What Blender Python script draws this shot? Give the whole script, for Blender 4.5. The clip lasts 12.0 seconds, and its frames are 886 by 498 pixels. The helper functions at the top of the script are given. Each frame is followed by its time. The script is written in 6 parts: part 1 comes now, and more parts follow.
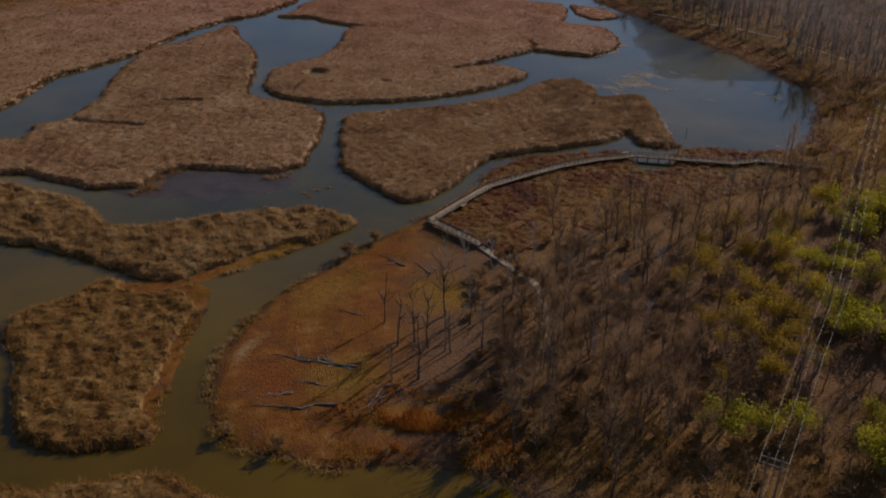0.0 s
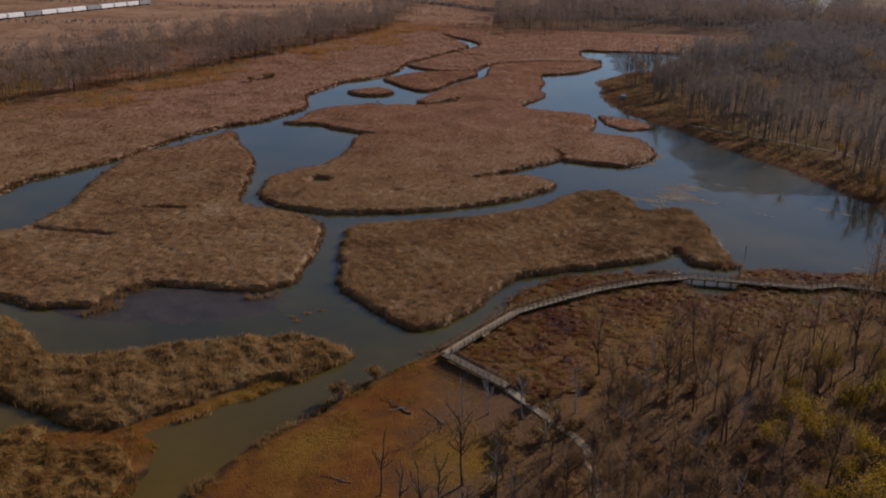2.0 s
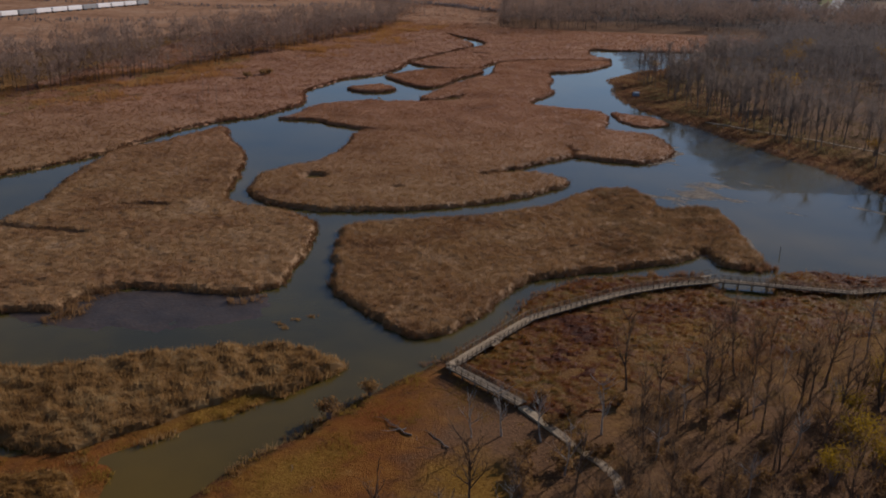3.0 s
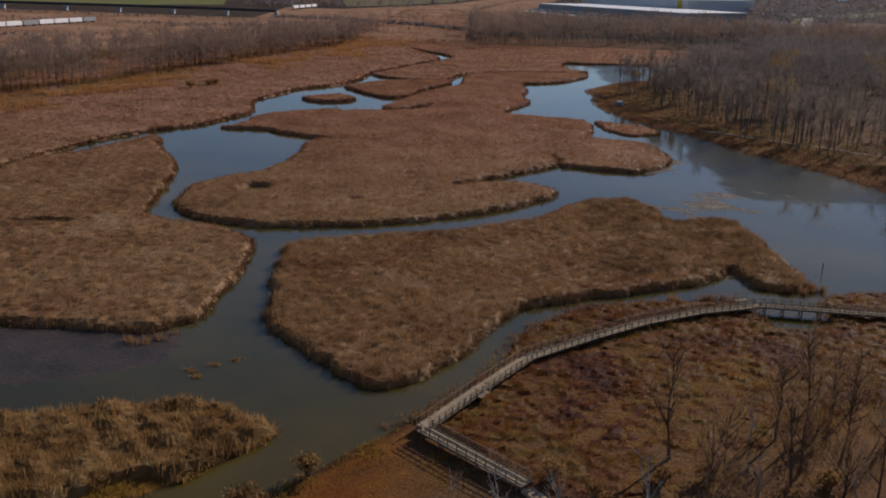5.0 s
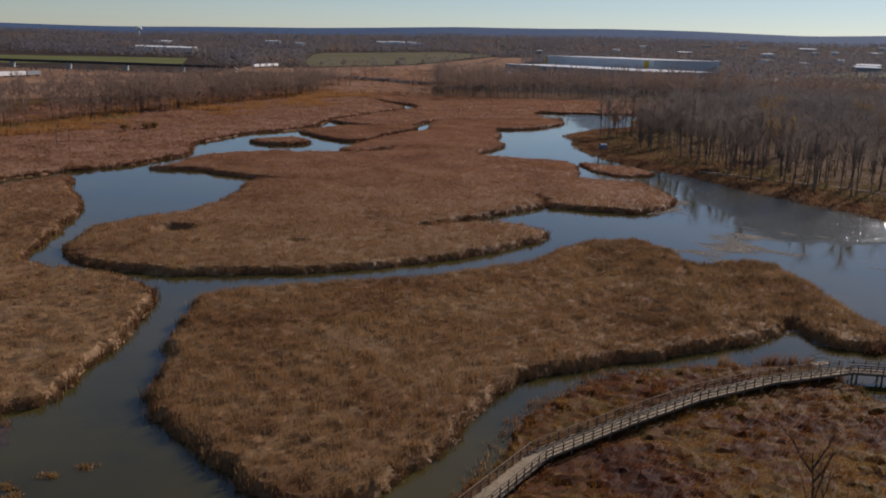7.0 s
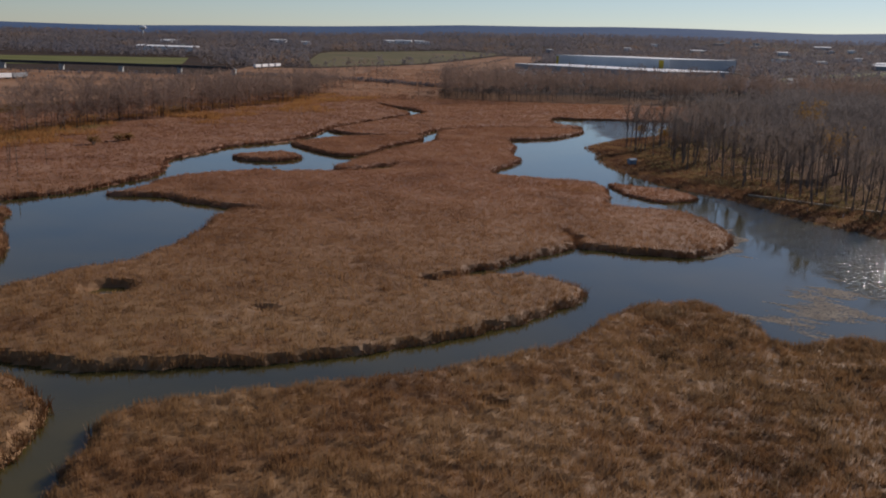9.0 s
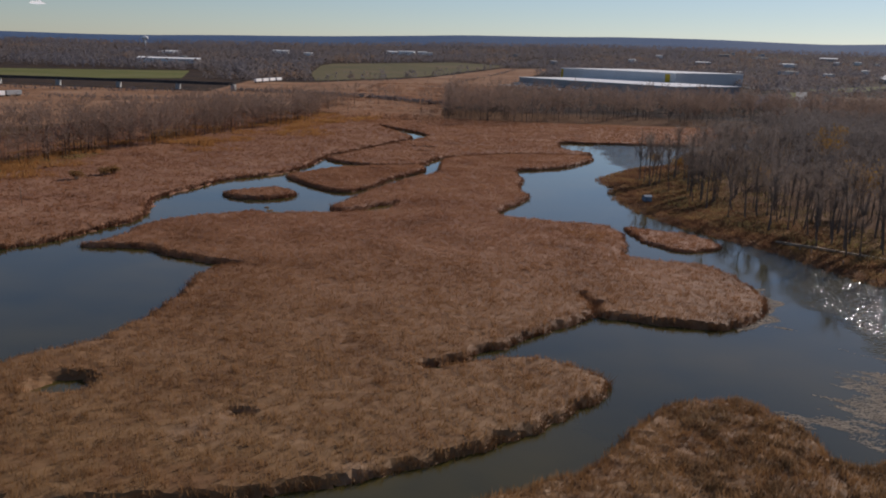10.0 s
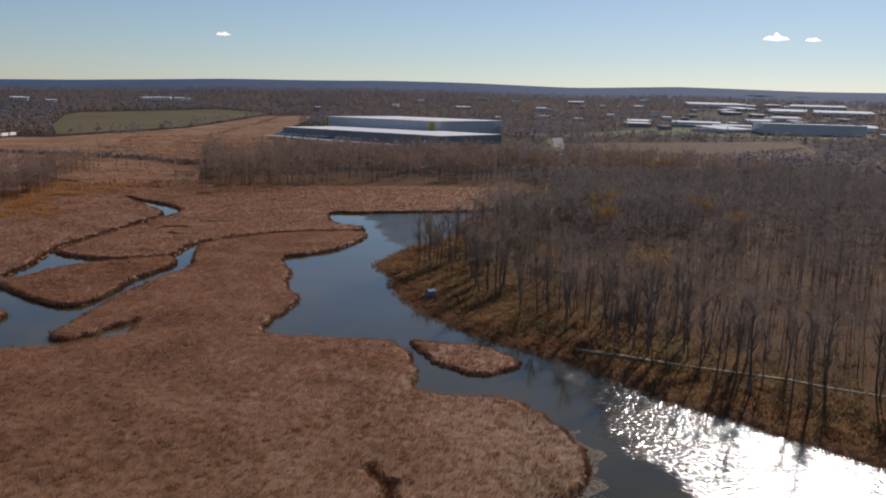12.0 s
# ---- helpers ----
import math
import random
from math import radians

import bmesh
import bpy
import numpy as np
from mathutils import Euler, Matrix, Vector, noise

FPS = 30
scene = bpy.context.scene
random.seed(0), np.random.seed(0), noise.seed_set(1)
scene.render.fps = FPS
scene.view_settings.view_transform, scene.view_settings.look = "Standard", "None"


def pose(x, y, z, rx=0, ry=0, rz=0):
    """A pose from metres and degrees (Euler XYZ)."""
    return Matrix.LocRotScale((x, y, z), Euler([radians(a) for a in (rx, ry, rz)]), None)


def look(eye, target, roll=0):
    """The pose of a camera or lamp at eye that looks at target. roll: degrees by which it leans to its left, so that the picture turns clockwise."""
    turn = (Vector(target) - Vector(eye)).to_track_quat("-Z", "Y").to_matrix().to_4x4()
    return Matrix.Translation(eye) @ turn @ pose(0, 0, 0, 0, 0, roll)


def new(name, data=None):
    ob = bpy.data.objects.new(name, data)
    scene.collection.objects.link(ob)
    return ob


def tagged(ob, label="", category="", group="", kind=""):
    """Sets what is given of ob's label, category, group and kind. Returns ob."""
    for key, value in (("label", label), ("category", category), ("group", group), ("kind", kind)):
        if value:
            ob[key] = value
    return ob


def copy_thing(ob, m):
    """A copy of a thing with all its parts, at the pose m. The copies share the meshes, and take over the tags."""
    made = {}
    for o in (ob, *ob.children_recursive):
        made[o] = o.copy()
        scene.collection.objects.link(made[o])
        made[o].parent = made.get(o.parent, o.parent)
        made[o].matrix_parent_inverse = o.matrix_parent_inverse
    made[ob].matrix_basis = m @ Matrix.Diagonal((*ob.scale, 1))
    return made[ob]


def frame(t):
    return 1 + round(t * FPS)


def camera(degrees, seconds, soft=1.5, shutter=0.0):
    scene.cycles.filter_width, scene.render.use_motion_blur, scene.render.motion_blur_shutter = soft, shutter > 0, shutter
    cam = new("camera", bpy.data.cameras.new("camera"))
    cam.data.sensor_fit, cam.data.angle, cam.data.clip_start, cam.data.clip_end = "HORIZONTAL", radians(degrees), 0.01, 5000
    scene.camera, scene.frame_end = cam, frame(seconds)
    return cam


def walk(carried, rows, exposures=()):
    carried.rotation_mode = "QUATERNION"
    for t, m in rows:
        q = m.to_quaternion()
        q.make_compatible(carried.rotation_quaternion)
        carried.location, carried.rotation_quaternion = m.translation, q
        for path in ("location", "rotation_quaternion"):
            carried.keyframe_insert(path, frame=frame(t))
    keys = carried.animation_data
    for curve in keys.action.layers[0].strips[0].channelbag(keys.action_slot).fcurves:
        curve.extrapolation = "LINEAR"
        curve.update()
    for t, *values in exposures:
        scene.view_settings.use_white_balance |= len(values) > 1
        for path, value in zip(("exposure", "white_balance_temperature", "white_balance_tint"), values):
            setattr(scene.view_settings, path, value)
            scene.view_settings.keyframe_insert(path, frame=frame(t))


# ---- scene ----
cam = camera(51.78, 12.0, soft=1.9)
PATH = [
    (0, look((8.45, -129.67, 93.84), (4.23, -40.48, 48.81), 1.54)),
    (0.5, look((7.74, -119.84, 89.61), (3.09, -29.47, 47.05), 1.67)),
    (1, look((7.42, -110.25, 85.95), (2.17, -18.74, 45.96), 1.77)),
    (1.5, look((6.67, -100.27, 82.08), (0.75, -7.29, 45.74), 1.79)),
    (2, look((5.95, -90.55, 78.32), (-0.58, 3.63, 45.35), 1.86)),
    (2.5, look((5.14, -81.15, 74.35), (-1.84, 13.21, 41.97), 1.90)),
    (4.3, look((2.36, -44.75, 59.08), (-3.57, 50.14, 28.07), 2.26)),
    (4.5, look((2.03, -41.02, 58.18), (-2.97, 54.02, 27.47), 2.00)),
    (5, look((1.31, -31.19, 54.37), (-2.11, 64.45, 25.36), 1.97)),
    (5.5, look((0.90, -20.76, 50.12), (-1.41, 75.56, 23.35), 1.92)),
    (6, look((0.44, -10.40, 45.98), (-0.72, 86.54, 21.47), 1.92)),
    (6.5, look((-0.00, -0.00, 42.00), (-0.00, 97.49, 19.73), 1.97)),
    (7, look((-0.01, 10.96, 39.16), (-0.06, 108.54, 17.28), 1.98)),
    (9, look((-0.61, 53.58, 40.58), (-1.50, 151.10, 18.48), 1.91)),
    (9.5, look((-0.80, 64.35, 43.66), (-1.90, 161.88, 21.59), 1.88)),
    (10, look((-1.35, 74.39, 47.40), (-2.59, 172.10, 26.15), 1.97)),
    (10.5, look((-1.40, 84.81, 50.31), (-3.06, 183.32, 33.19), 2.02)),
    (11, look((-0.93, 94.82, 52.96), (3.63, 193.29, 36.14), 2.01)),
    (11.5, look((0.48, 105.38, 56.09), (15.47, 202.85, 39.53), 1.80)),
    (12, look((2.15, 115.14, 59.14), (25.42, 211.03, 42.89), 1.71)),
]
walk(cam, PATH, [(0.0, 0.0, 6380, 15), (12.0, 0.0, 6380, 15)])

# ---- light: low autumn sun ahead and to the right, clear sky ----
SUN_AZ, SUN_EL = 36.8, 23.5
world = bpy.data.worlds.new("sky")
scene.world = world
world.use_nodes = True
wn = world.node_tree.nodes
sky = wn.new("ShaderNodeTexSky")
sky.sky_type = "NISHITA"
sky.sun_disc = False
sky.sun_elevation, sky.sun_rotation = radians(SUN_EL), radians(SUN_AZ)
sky.altitude, sky.air_density, sky.dust_density, sky.ozone_density = 100, 0.9, 0.08, 4.3
pale = wn.new("ShaderNodeHueSaturation")
pale.inputs["Saturation"].default_value = 0.88
world.node_tree.links.new(sky.outputs[0], pale.inputs["Color"])
world.node_tree.links.new(pale.outputs[0], wn["Background"].inputs[0])
wn["Background"].inputs[1].default_value = 0.068
sun = new("sun", bpy.data.lights.new("sun", "SUN"))
sun.data.energy, sun.data.angle, sun.data.color = 4.2, radians(0.55), (1.0, 0.935, 0.855)
to_sun = Vector((math.sin(radians(SUN_AZ)) * math.cos(radians(SUN_EL)), math.cos(radians(SUN_AZ)) * math.cos(radians(SUN_EL)), math.sin(radians(SUN_EL))))
sun.matrix_world = look(to_sun * 200, (0, 0, 0))
scene.view_settings.exposure = 0.0

# ---- materials ----


def nodes_of(name):
    m = bpy.data.materials.new(name)
    m.use_nodes = True
    return m, m.node_tree.nodes, m.node_tree.links, m.node_tree.nodes["Principled BSDF"]


def noise_node(n, l, scale, detail=4.0, rough=0.55, vec=None):
    t = n.new("ShaderNodeTexNoise")
    t.inputs["Scale"].default_value = scale
    t.inputs["Detail"].default_value = detail
    t.inputs["Roughness"].default_value = rough
    if vec is None:
        g = n.new("ShaderNodeNewGeometry")
        vec = g.outputs["Position"]
    l.new(vec, t.inputs["Vector"])
    return t


def ramp_node(n, l, fac, cols, lo=0.3, hi=0.7):
    r = n.new("ShaderNodeValToRGB")
    e = r.color_ramp.elements
    while len(e) < len(cols):
        e.new(0.5)
    for i, col in enumerate(cols):
        e[i].position = lo + (hi - lo) * i / max(1, len(cols) - 1)
        e[i].color = (*col, 1)
    l.new(fac, r.inputs[0])
    return r


def mix_node(n, l, fac, a, b, mode="MIX"):
    m = n.new("ShaderNodeMix")
    m.data_type, m.blend_type = "RGBA", mode
    for sock, v in ((m.inputs[0], fac), (m.inputs[6], a), (m.inputs[7], b)):
        if isinstance(v, (int, float)):
            sock.default_value = v
        elif isinstance(v, tuple):
            sock.default_value = (*v, 1)
        else:
            l.new(v, sock)
    return m.outputs[2]


def surface(name, cols, scale, fine=None, rough=0.85, bump=0.0, bump_scale=None, metal=0.0):
    """Two scales of noise over a ramp of colours, with fine relief."""
    m, n, l, p = nodes_of(name)
    a = noise_node(n, l, scale)
    b = noise_node(n, l, fine or scale * 9, 3.0)
    mid = n.new("ShaderNodeMath")
    mid.operation = "MULTIPLY_ADD"
    l.new(b.outputs[0], mid.inputs[0])
    mid.inputs[1].default_value = 0.5
    half = n.new("ShaderNodeMath")
    half.operation = "MULTIPLY"
    half.inputs[1].default_value = 0.5
    l.new(a.outputs[0], half.inputs[0])
    l.new(half.outputs[0], mid.inputs[2])
    r = ramp_node(n, l, mid.outputs[0], cols, 0.36, 0.64)
    l.new(r.outputs[0], p.inputs["Base Color"])
    p.inputs["Roughness"].default_value = rough
    p.inputs["Metallic"].default_value = metal
    p.inputs["Specular IOR Level"].default_value = 0.25 if rough < 0.8 else 0.03
    if bump:
        bp = n.new("ShaderNodeBump")
        bp.inputs["Strength"].default_value = bump
        bp.inputs["Distance"].default_value = 0.3
        l.new((noise_node(n, l, bump_scale, 4.0) if bump_scale else b).outputs[0], bp.inputs["Height"])
        l.new(bp.outputs[0], p.inputs["Normal"])
    return m


def foliage(name, cols, patch, through_light=0.5, spread=0.5, south=None, tuft=0.0, tuft_scale=0.8):
    """Blades, leaves and twigs: colour by patch of the ground, tuft by tuft and blade by blade; some light passes through."""
    m, n, l, p = nodes_of(name)
    g = n.new("ShaderNodeNewGeometry")
    a = noise_node(n, l, patch, 5.0, 0.6, g.outputs["Position"])
    mid = n.new("ShaderNodeMath")
    mid.operation = "MULTIPLY_ADD"
    l.new(g.outputs["Random Per Island"], mid.inputs[0])
    mid.inputs[1].default_value = spread * 0.4
    sc = n.new("ShaderNodeMath")
    sc.operation = "MULTIPLY_ADD"
    sc.inputs[1].default_value, sc.inputs[2].default_value = 1.0, -spread * 0.2
    l.new(a.outputs[0], sc.inputs[0])
    l.new(sc.outputs[0], mid.inputs[2])
    if tuft:
        b = noise_node(n, l, tuft_scale, 2.0, 0.6, g.outputs["Position"])
        tf = n.new("ShaderNodeMath")
        tf.operation = "MULTIPLY_ADD"
        tf.inputs[1].default_value = tuft
        l.new(b.outputs[0], tf.inputs[0])
        l.new(mid.outputs[0], tf.inputs[2])
        mid = n.new("ShaderNodeMath")
        mid.operation = "SUBTRACT"
        mid.inputs[1].default_value = tuft * 0.5
        l.new(tf.outputs[0], mid.inputs[0])
    r = ramp_node(n, l, mid.outputs[0], cols, 0.3, 0.7)
    colour = r.outputs[0]
    if south:
        # golden cast from the viewing angle, put into the southern colours with a broken border
        r2 = ramp_node(n, l, mid.outputs[0], south, 0.3, 0.7)
        xyz = n.new("ShaderNodeSeparateXYZ")
        l.new(g.outputs["Position"], xyz.inputs[0])
        wob = n.new("ShaderNodeMath")
        wob.operation = "MULTIPLY_ADD"
        wob.inputs[1].default_value = 140
        l.new(a.outputs[0], wob.inputs[0])
        l.new(xyz.outputs[1], wob.inputs[2])
        mr = n.new("ShaderNodeMapRange")
        mr.inputs[1].default_value, mr.inputs[2].default_value = 245, 385
        l.new(wob.outputs[0], mr.inputs[0])
        colour = mix_node(n, l, mr.outputs[0], r2.outputs[0], colour)
    l.new(colour, p.inputs["Base Color"])
    p.inputs["Roughness"].default_value = 0.75
    p.inputs["Specular IOR Level"].default_value = 0.15
    if through_light:
        tr = n.new("ShaderNodeBsdfTranslucent")
        l.new(colour, tr.inputs["Color"])
        mx = n.new("ShaderNodeMixShader")
        mx.inputs[0].default_value = through_light
        l.new(p.outputs[0], mx.inputs[1])
        l.new(tr.outputs[0], mx.inputs[2])
        l.new(mx.outputs[0], n["Material Output"].inputs["Surface"])
    return m


# pinker far off, golden close by: look of the viewing angle kept as palettes
REED_FAR = [(0.19, 0.085, 0.044), (0.26, 0.121, 0.064), (0.297, 0.146, 0.079), (0.34, 0.18, 0.103)]
REED_NEAR = [(0.15, 0.073, 0.031), (0.222, 0.112, 0.048), (0.252, 0.137, 0.06), (0.272, 0.154, 0.068), (0.325, 0.202, 0.112)]
REED = foliage("reed_straw", REED_FAR, 0.055, 0.5, 0.3, REED_NEAR, 0.2, 0.75)
THATCH = foliage("reed_thatch", REED_FAR, 0.055, 0.08, 0.25, REED_NEAR, 0.2, 0.75)
SEDGE = foliage("rust_sedge", [(0.08, 0.021, 0.01), (0.125, 0.034, 0.011), (0.185, 0.06, 0.013), (0.215, 0.092, 0.016), (0.245, 0.13, 0.03), (0.18, 0.11, 0.019)], 0.085, 0.5, 0.35, None, 0.4, 0.5)
GRASS = foliage("dry_marsh_grass", [(0.19, 0.075, 0.02), (0.25, 0.125, 0.026), (0.30, 0.18, 0.034), (0.27, 0.165, 0.03), (0.34, 0.22, 0.07)], 0.12)
OCHRE = foliage("ochre_reed_straw", [(0.165, 0.078, 0.022), (0.26, 0.13, 0.036), (0.325, 0.172, 0.05), (0.38, 0.225, 0.078)], 0.2, 0.5, 0.6, None, 0.3, 0.6)
TAWNY = foliage("tawny_reed_straw", [(0.18, 0.092, 0.032), (0.275, 0.15, 0.054), (0.345, 0.20, 0.078), (0.42, 0.275, 0.125)], 0.16, 0.5, 0.5)
TWIG = foliage("bare_twigs", [(0.13, 0.109, 0.099), (0.19, 0.159, 0.143), (0.255, 0.212, 0.19)], 0.15, 0.4, 0.6)
SPIT_TWIG = foliage("tawny_twigs", [(0.17, 0.092, 0.045), (0.255, 0.145, 0.072), (0.33, 0.205, 0.11)], 0.1, 0.45, 0.6)
RUSSET_TWIG = foliage("russet_twigs", [(0.19, 0.13, 0.098), (0.28, 0.19, 0.145), (0.36, 0.25, 0.185)], 0.03, 0.35, 0.6)
THICKET = foliage("thicket_stems", [(0.085, 0.04, 0.017), (0.165, 0.078, 0.026), (0.245, 0.135, 0.036), (0.255, 0.175, 0.04)], 0.08, 0.5, 0.6, None, 0.6, 0.25)
GOLD_SCRUB = foliage("gold_scrub", [(0.27, 0.125, 0.045), (0.38, 0.18, 0.06), (0.43, 0.24, 0.085)], 0.05, 0.45)
BARK = surface("grey_bark", [(0.11, 0.088, 0.072), (0.20, 0.16, 0.135), (0.29, 0.24, 0.2)], 0.7, 5.0, 0.9, 0.5)
DEADWOOD = surface("bleached_deadwood", [(0.22, 0.19, 0.16), (0.40, 0.36, 0.31), (0.52, 0.48, 0.42)], 0.9, 7.0, 0.85, 0.4)
LEAF_GREEN = foliage("yellow_green_leaves", [(0.16, 0.14, 0.012), (0.26, 0.225, 0.016), (0.35, 0.29, 0.02), (0.40, 0.30, 0.025)], 0.12, 0.6)
LEAF_RUST = foliage("rust_gold_leaves", [(0.23, 0.115, 0.02), (0.33, 0.17, 0.03), (0.40, 0.23, 0.045)], 0.2, 0.45)
LEAF_GOLD = foliage("golden_leaves", [(0.20, 0.113, 0.012), (0.285, 0.172, 0.014), (0.33, 0.22, 0.019)], 0.2, 0.5)
BUSH = foliage("brown_scrub", [(0.16, 0.085, 0.035), (0.25, 0.135, 0.05), (0.33, 0.20, 0.08)], 0.2)
# the ramp's blue-grey end is distance haze mixed into the wood colour
HAZY_WOOD = foliage("distant_woods", [(0.145, 0.136, 0.155), (0.18, 0.162, 0.17), (0.21, 0.172, 0.158), (0.265, 0.172, 0.118)], 0.006, 0.5, 0.06, None, 0.5, 0.03)
# blue of the hills is aerial haze, put straight into the base colour
HAZY_RIDGE = surface("hazy_ridge", [(0.065, 0.108, 0.20), (0.08, 0.125, 0.215), (0.10, 0.14, 0.22)], 0.004, 0.03, 1.0)
PLANK = surface("weathered_deck", [(0.27, 0.20, 0.13), (0.38, 0.29, 0.195), (0.46, 0.36, 0.25)], 0.6, 4.0, 0.8, 0.3)
RAILWOOD = surface("weathered_rail", [(0.12, 0.085, 0.06), (0.20, 0.145, 0.10), (0.27, 0.20, 0.14)], 0.8, 5.0, 0.8, 0.3)
POLEWOOD = surface("pole_timber", [(0.12, 0.09, 0.065), (0.2, 0.155, 0.12), (0.27, 0.22, 0.18)], 0.8, 6.0, 0.85, 0.3)
WIRE = surface("aluminium_wire", [(0.30, 0.29, 0.26), (0.38, 0.37, 0.33)], 1.0, 5.0, 0.6, 0, None, 0.3)
WET_MUD = surface("wet_dark_mud", [(0.032, 0.022, 0.018), (0.052, 0.036, 0.027), (0.085, 0.056, 0.04)], 0.15, 1.5, 0.45, 0.3)
CONCRETE = surface("concrete", [(0.30, 0.29, 0.27), (0.38, 0.37, 0.35), (0.45, 0.44, 0.41)], 0.05, 0.8, 0.85, 0.2)
WHITE_ROOF = surface("white_roof_membrane", [(0.78, 0.75, 0.72), (0.86, 0.83, 0.80), (0.90, 0.87, 0.84)], 0.02, 0.2, 0.9)
PALE_WALL = surface("pale_painted_wall", [(0.66, 0.65, 0.63), (0.76, 0.75, 0.73), (0.82, 0.81, 0.79)], 0.05, 0.6, 0.7)
GREY_WALL = surface("grey_wall_panels", [(0.24, 0.24, 0.24), (0.29, 0.29, 0.29), (0.34, 0.34, 0.335)], 0.03, 0.4, 0.6)
BLUE_WALL = surface("blue_grey_wall", [(0.56, 0.555, 0.55), (0.62, 0.615, 0.61), (0.67, 0.665, 0.66)], 0.03, 0.4, 0.7)
YELLOW = surface("yellow_panel", [(0.55, 0.36, 0.03), (0.68, 0.46, 0.05)], 0.1, 1.0, 0.6)
STEEL = surface("dark_bridge_steel", [(0.035, 0.035, 0.04), (0.06, 0.058, 0.06), (0.09, 0.085, 0.08)], 0.1, 1.2, 0.7)
ASPHALT = surface("asphalt", [(0.22, 0.21, 0.2), (0.27, 0.26, 0.245), (0.34, 0.325, 0.30)], 0.02, 0.6, 0.9)
FIELD = surface("green_field", [(0.12, 0.125, 0.045), (0.16, 0.16, 0.055), (0.20, 0.175, 0.08)], 0.012, 0.3, 0.95)
MEADOW = surface("olive_meadow", [(0.12, 0.105, 0.058), (0.15, 0.13, 0.066), (0.20, 0.14, 0.085)], 0.008, 0.15, 0.95)
TAN = surface("tan_dry_field", [(0.17, 0.085, 0.045), (0.27, 0.14, 0.078), (0.33, 0.185, 0.105), (0.38, 0.235, 0.15)], 0.02, 0.22, 0.95)
BANK_SEDGE = foliage("bank_sedge", [(0.095, 0.045, 0.028), (0.165, 0.08, 0.044), (0.24, 0.13, 0.066), (0.25, 0.16, 0.066)], 0.09, 0.5, 0.5, None, 0.4, 0.4)
FLOOR_SCRUB = foliage("forest_floor_scrub", [(0.11, 0.078, 0.045), (0.19, 0.135, 0.07), (0.27, 0.19, 0.085), (0.27, 0.21, 0.08)], 0.06, 0.4, 0.7)
CLOUD = foliage("cloud_vapour", [(0.95, 0.95, 0.95), (0.98, 0.98, 0.98)], 0.01, 0.95, 0.1)
SCUM = surface("floating_scum", [(0.17, 0.13, 0.095), (0.25, 0.20, 0.15), (0.34, 0.28, 0.21)], 0.3, 3.0, 0.85)
GLASS_DARK = surface("dark_window_glass", [(0.03, 0.035, 0.045), (0.05, 0.055, 0.065)], 0.2, 1.0, 0.15)


def make_water():
    m, n, l, p = nodes_of("river_water")
    g = n.new("ShaderNodeNewGeometry")
    silt = noise_node(n, l, 0.02, 4.0, 0.55, g.outputs["Position"])
    r = ramp_node(n, l, silt.outputs[0], [(0.035, 0.033, 0.014), (0.07, 0.055, 0.015), (0.11, 0.078, 0.017)], 0.35, 0.7)
    p.inputs["IOR"].default_value = 1.333
    xyz0 = n.new("ShaderNodeSeparateXYZ")
    l.new(g.outputs["Position"], xyz0.inputs[0])
    # the shallow southern reach carries yellow silt
    shoal = n.new("ShaderNodeMapRange")
    shoal.interpolation_type = "SMOOTHSTEP"
    shoal.inputs[1].default_value, shoal.inputs[2].default_value = 105, -20
    l.new(xyz0.outputs[1], shoal.inputs[0])
    gold = ramp_node(n, l, silt.outputs[0], [(0.068, 0.039, 0.0015), (0.095, 0.053, 0.002), (0.125, 0.068, 0.003)], 0.35, 0.7)
    l.new(mix_node(n, l, shoal.outputs[0], r.outputs[0], gold.outputs[0]), p.inputs["Base Color"])
    # the reach along the eastern shore is ruffled by wind, the rest lies calm
    wind = noise_node(n, l, 0.05, 4.0, 0.6, g.outputs["Position"])

    def side(axis, lo, wobble):
        a = n.new("ShaderNodeMath")
        a.operation = "MULTIPLY_ADD"
        a.inputs[1].default_value = wobble
        l.new(wind.outputs[0], a.inputs[0])
        l.new(xyz0.outputs[axis], a.inputs[2])
        b = n.new("ShaderNodeMapRange")
        b.inputs[1].default_value, b.inputs[2].default_value = lo + wobble * 0.5, lo + wobble * 0.5 + 4
        l.new(a.outputs[0], b.inputs[0])
        return b.outputs[0]
    both = n.new("ShaderNodeMath")
    both.operation = "MULTIPLY"
    l.new(side(0, 69.5, 22), both.inputs[0])
    l.new(side(1, 204, 30), both.inputs[1])
    wr = n.new("ShaderNodeMapRange")
    wr.inputs[3].default_value, wr.inputs[4].default_value = 0.035, 1.0
    l.new(both.outputs[0], wr.inputs[0])
    big = noise_node(n, l, 1.15, 2.0, 0.5, g.outputs["Position"])
    bp = n.new("ShaderNodeBump")
    bp.inputs["Distance"].default_value = 0.3
    l.new(wr.outputs[0], bp.inputs["Strength"])
    l.new(big.outputs[0], bp.inputs["Height"])
    l.new(bp.outputs[0], p.inputs["Normal"])
    chop = n.new("ShaderNodeMapRange")
    chop.inputs[3].default_value, chop.inputs[4].default_value = 0.03, 0.11
    l.new(both.outputs[0], chop.inputs[0])
    l.new(chop.outputs[0], p.inputs["Roughness"])
    return m


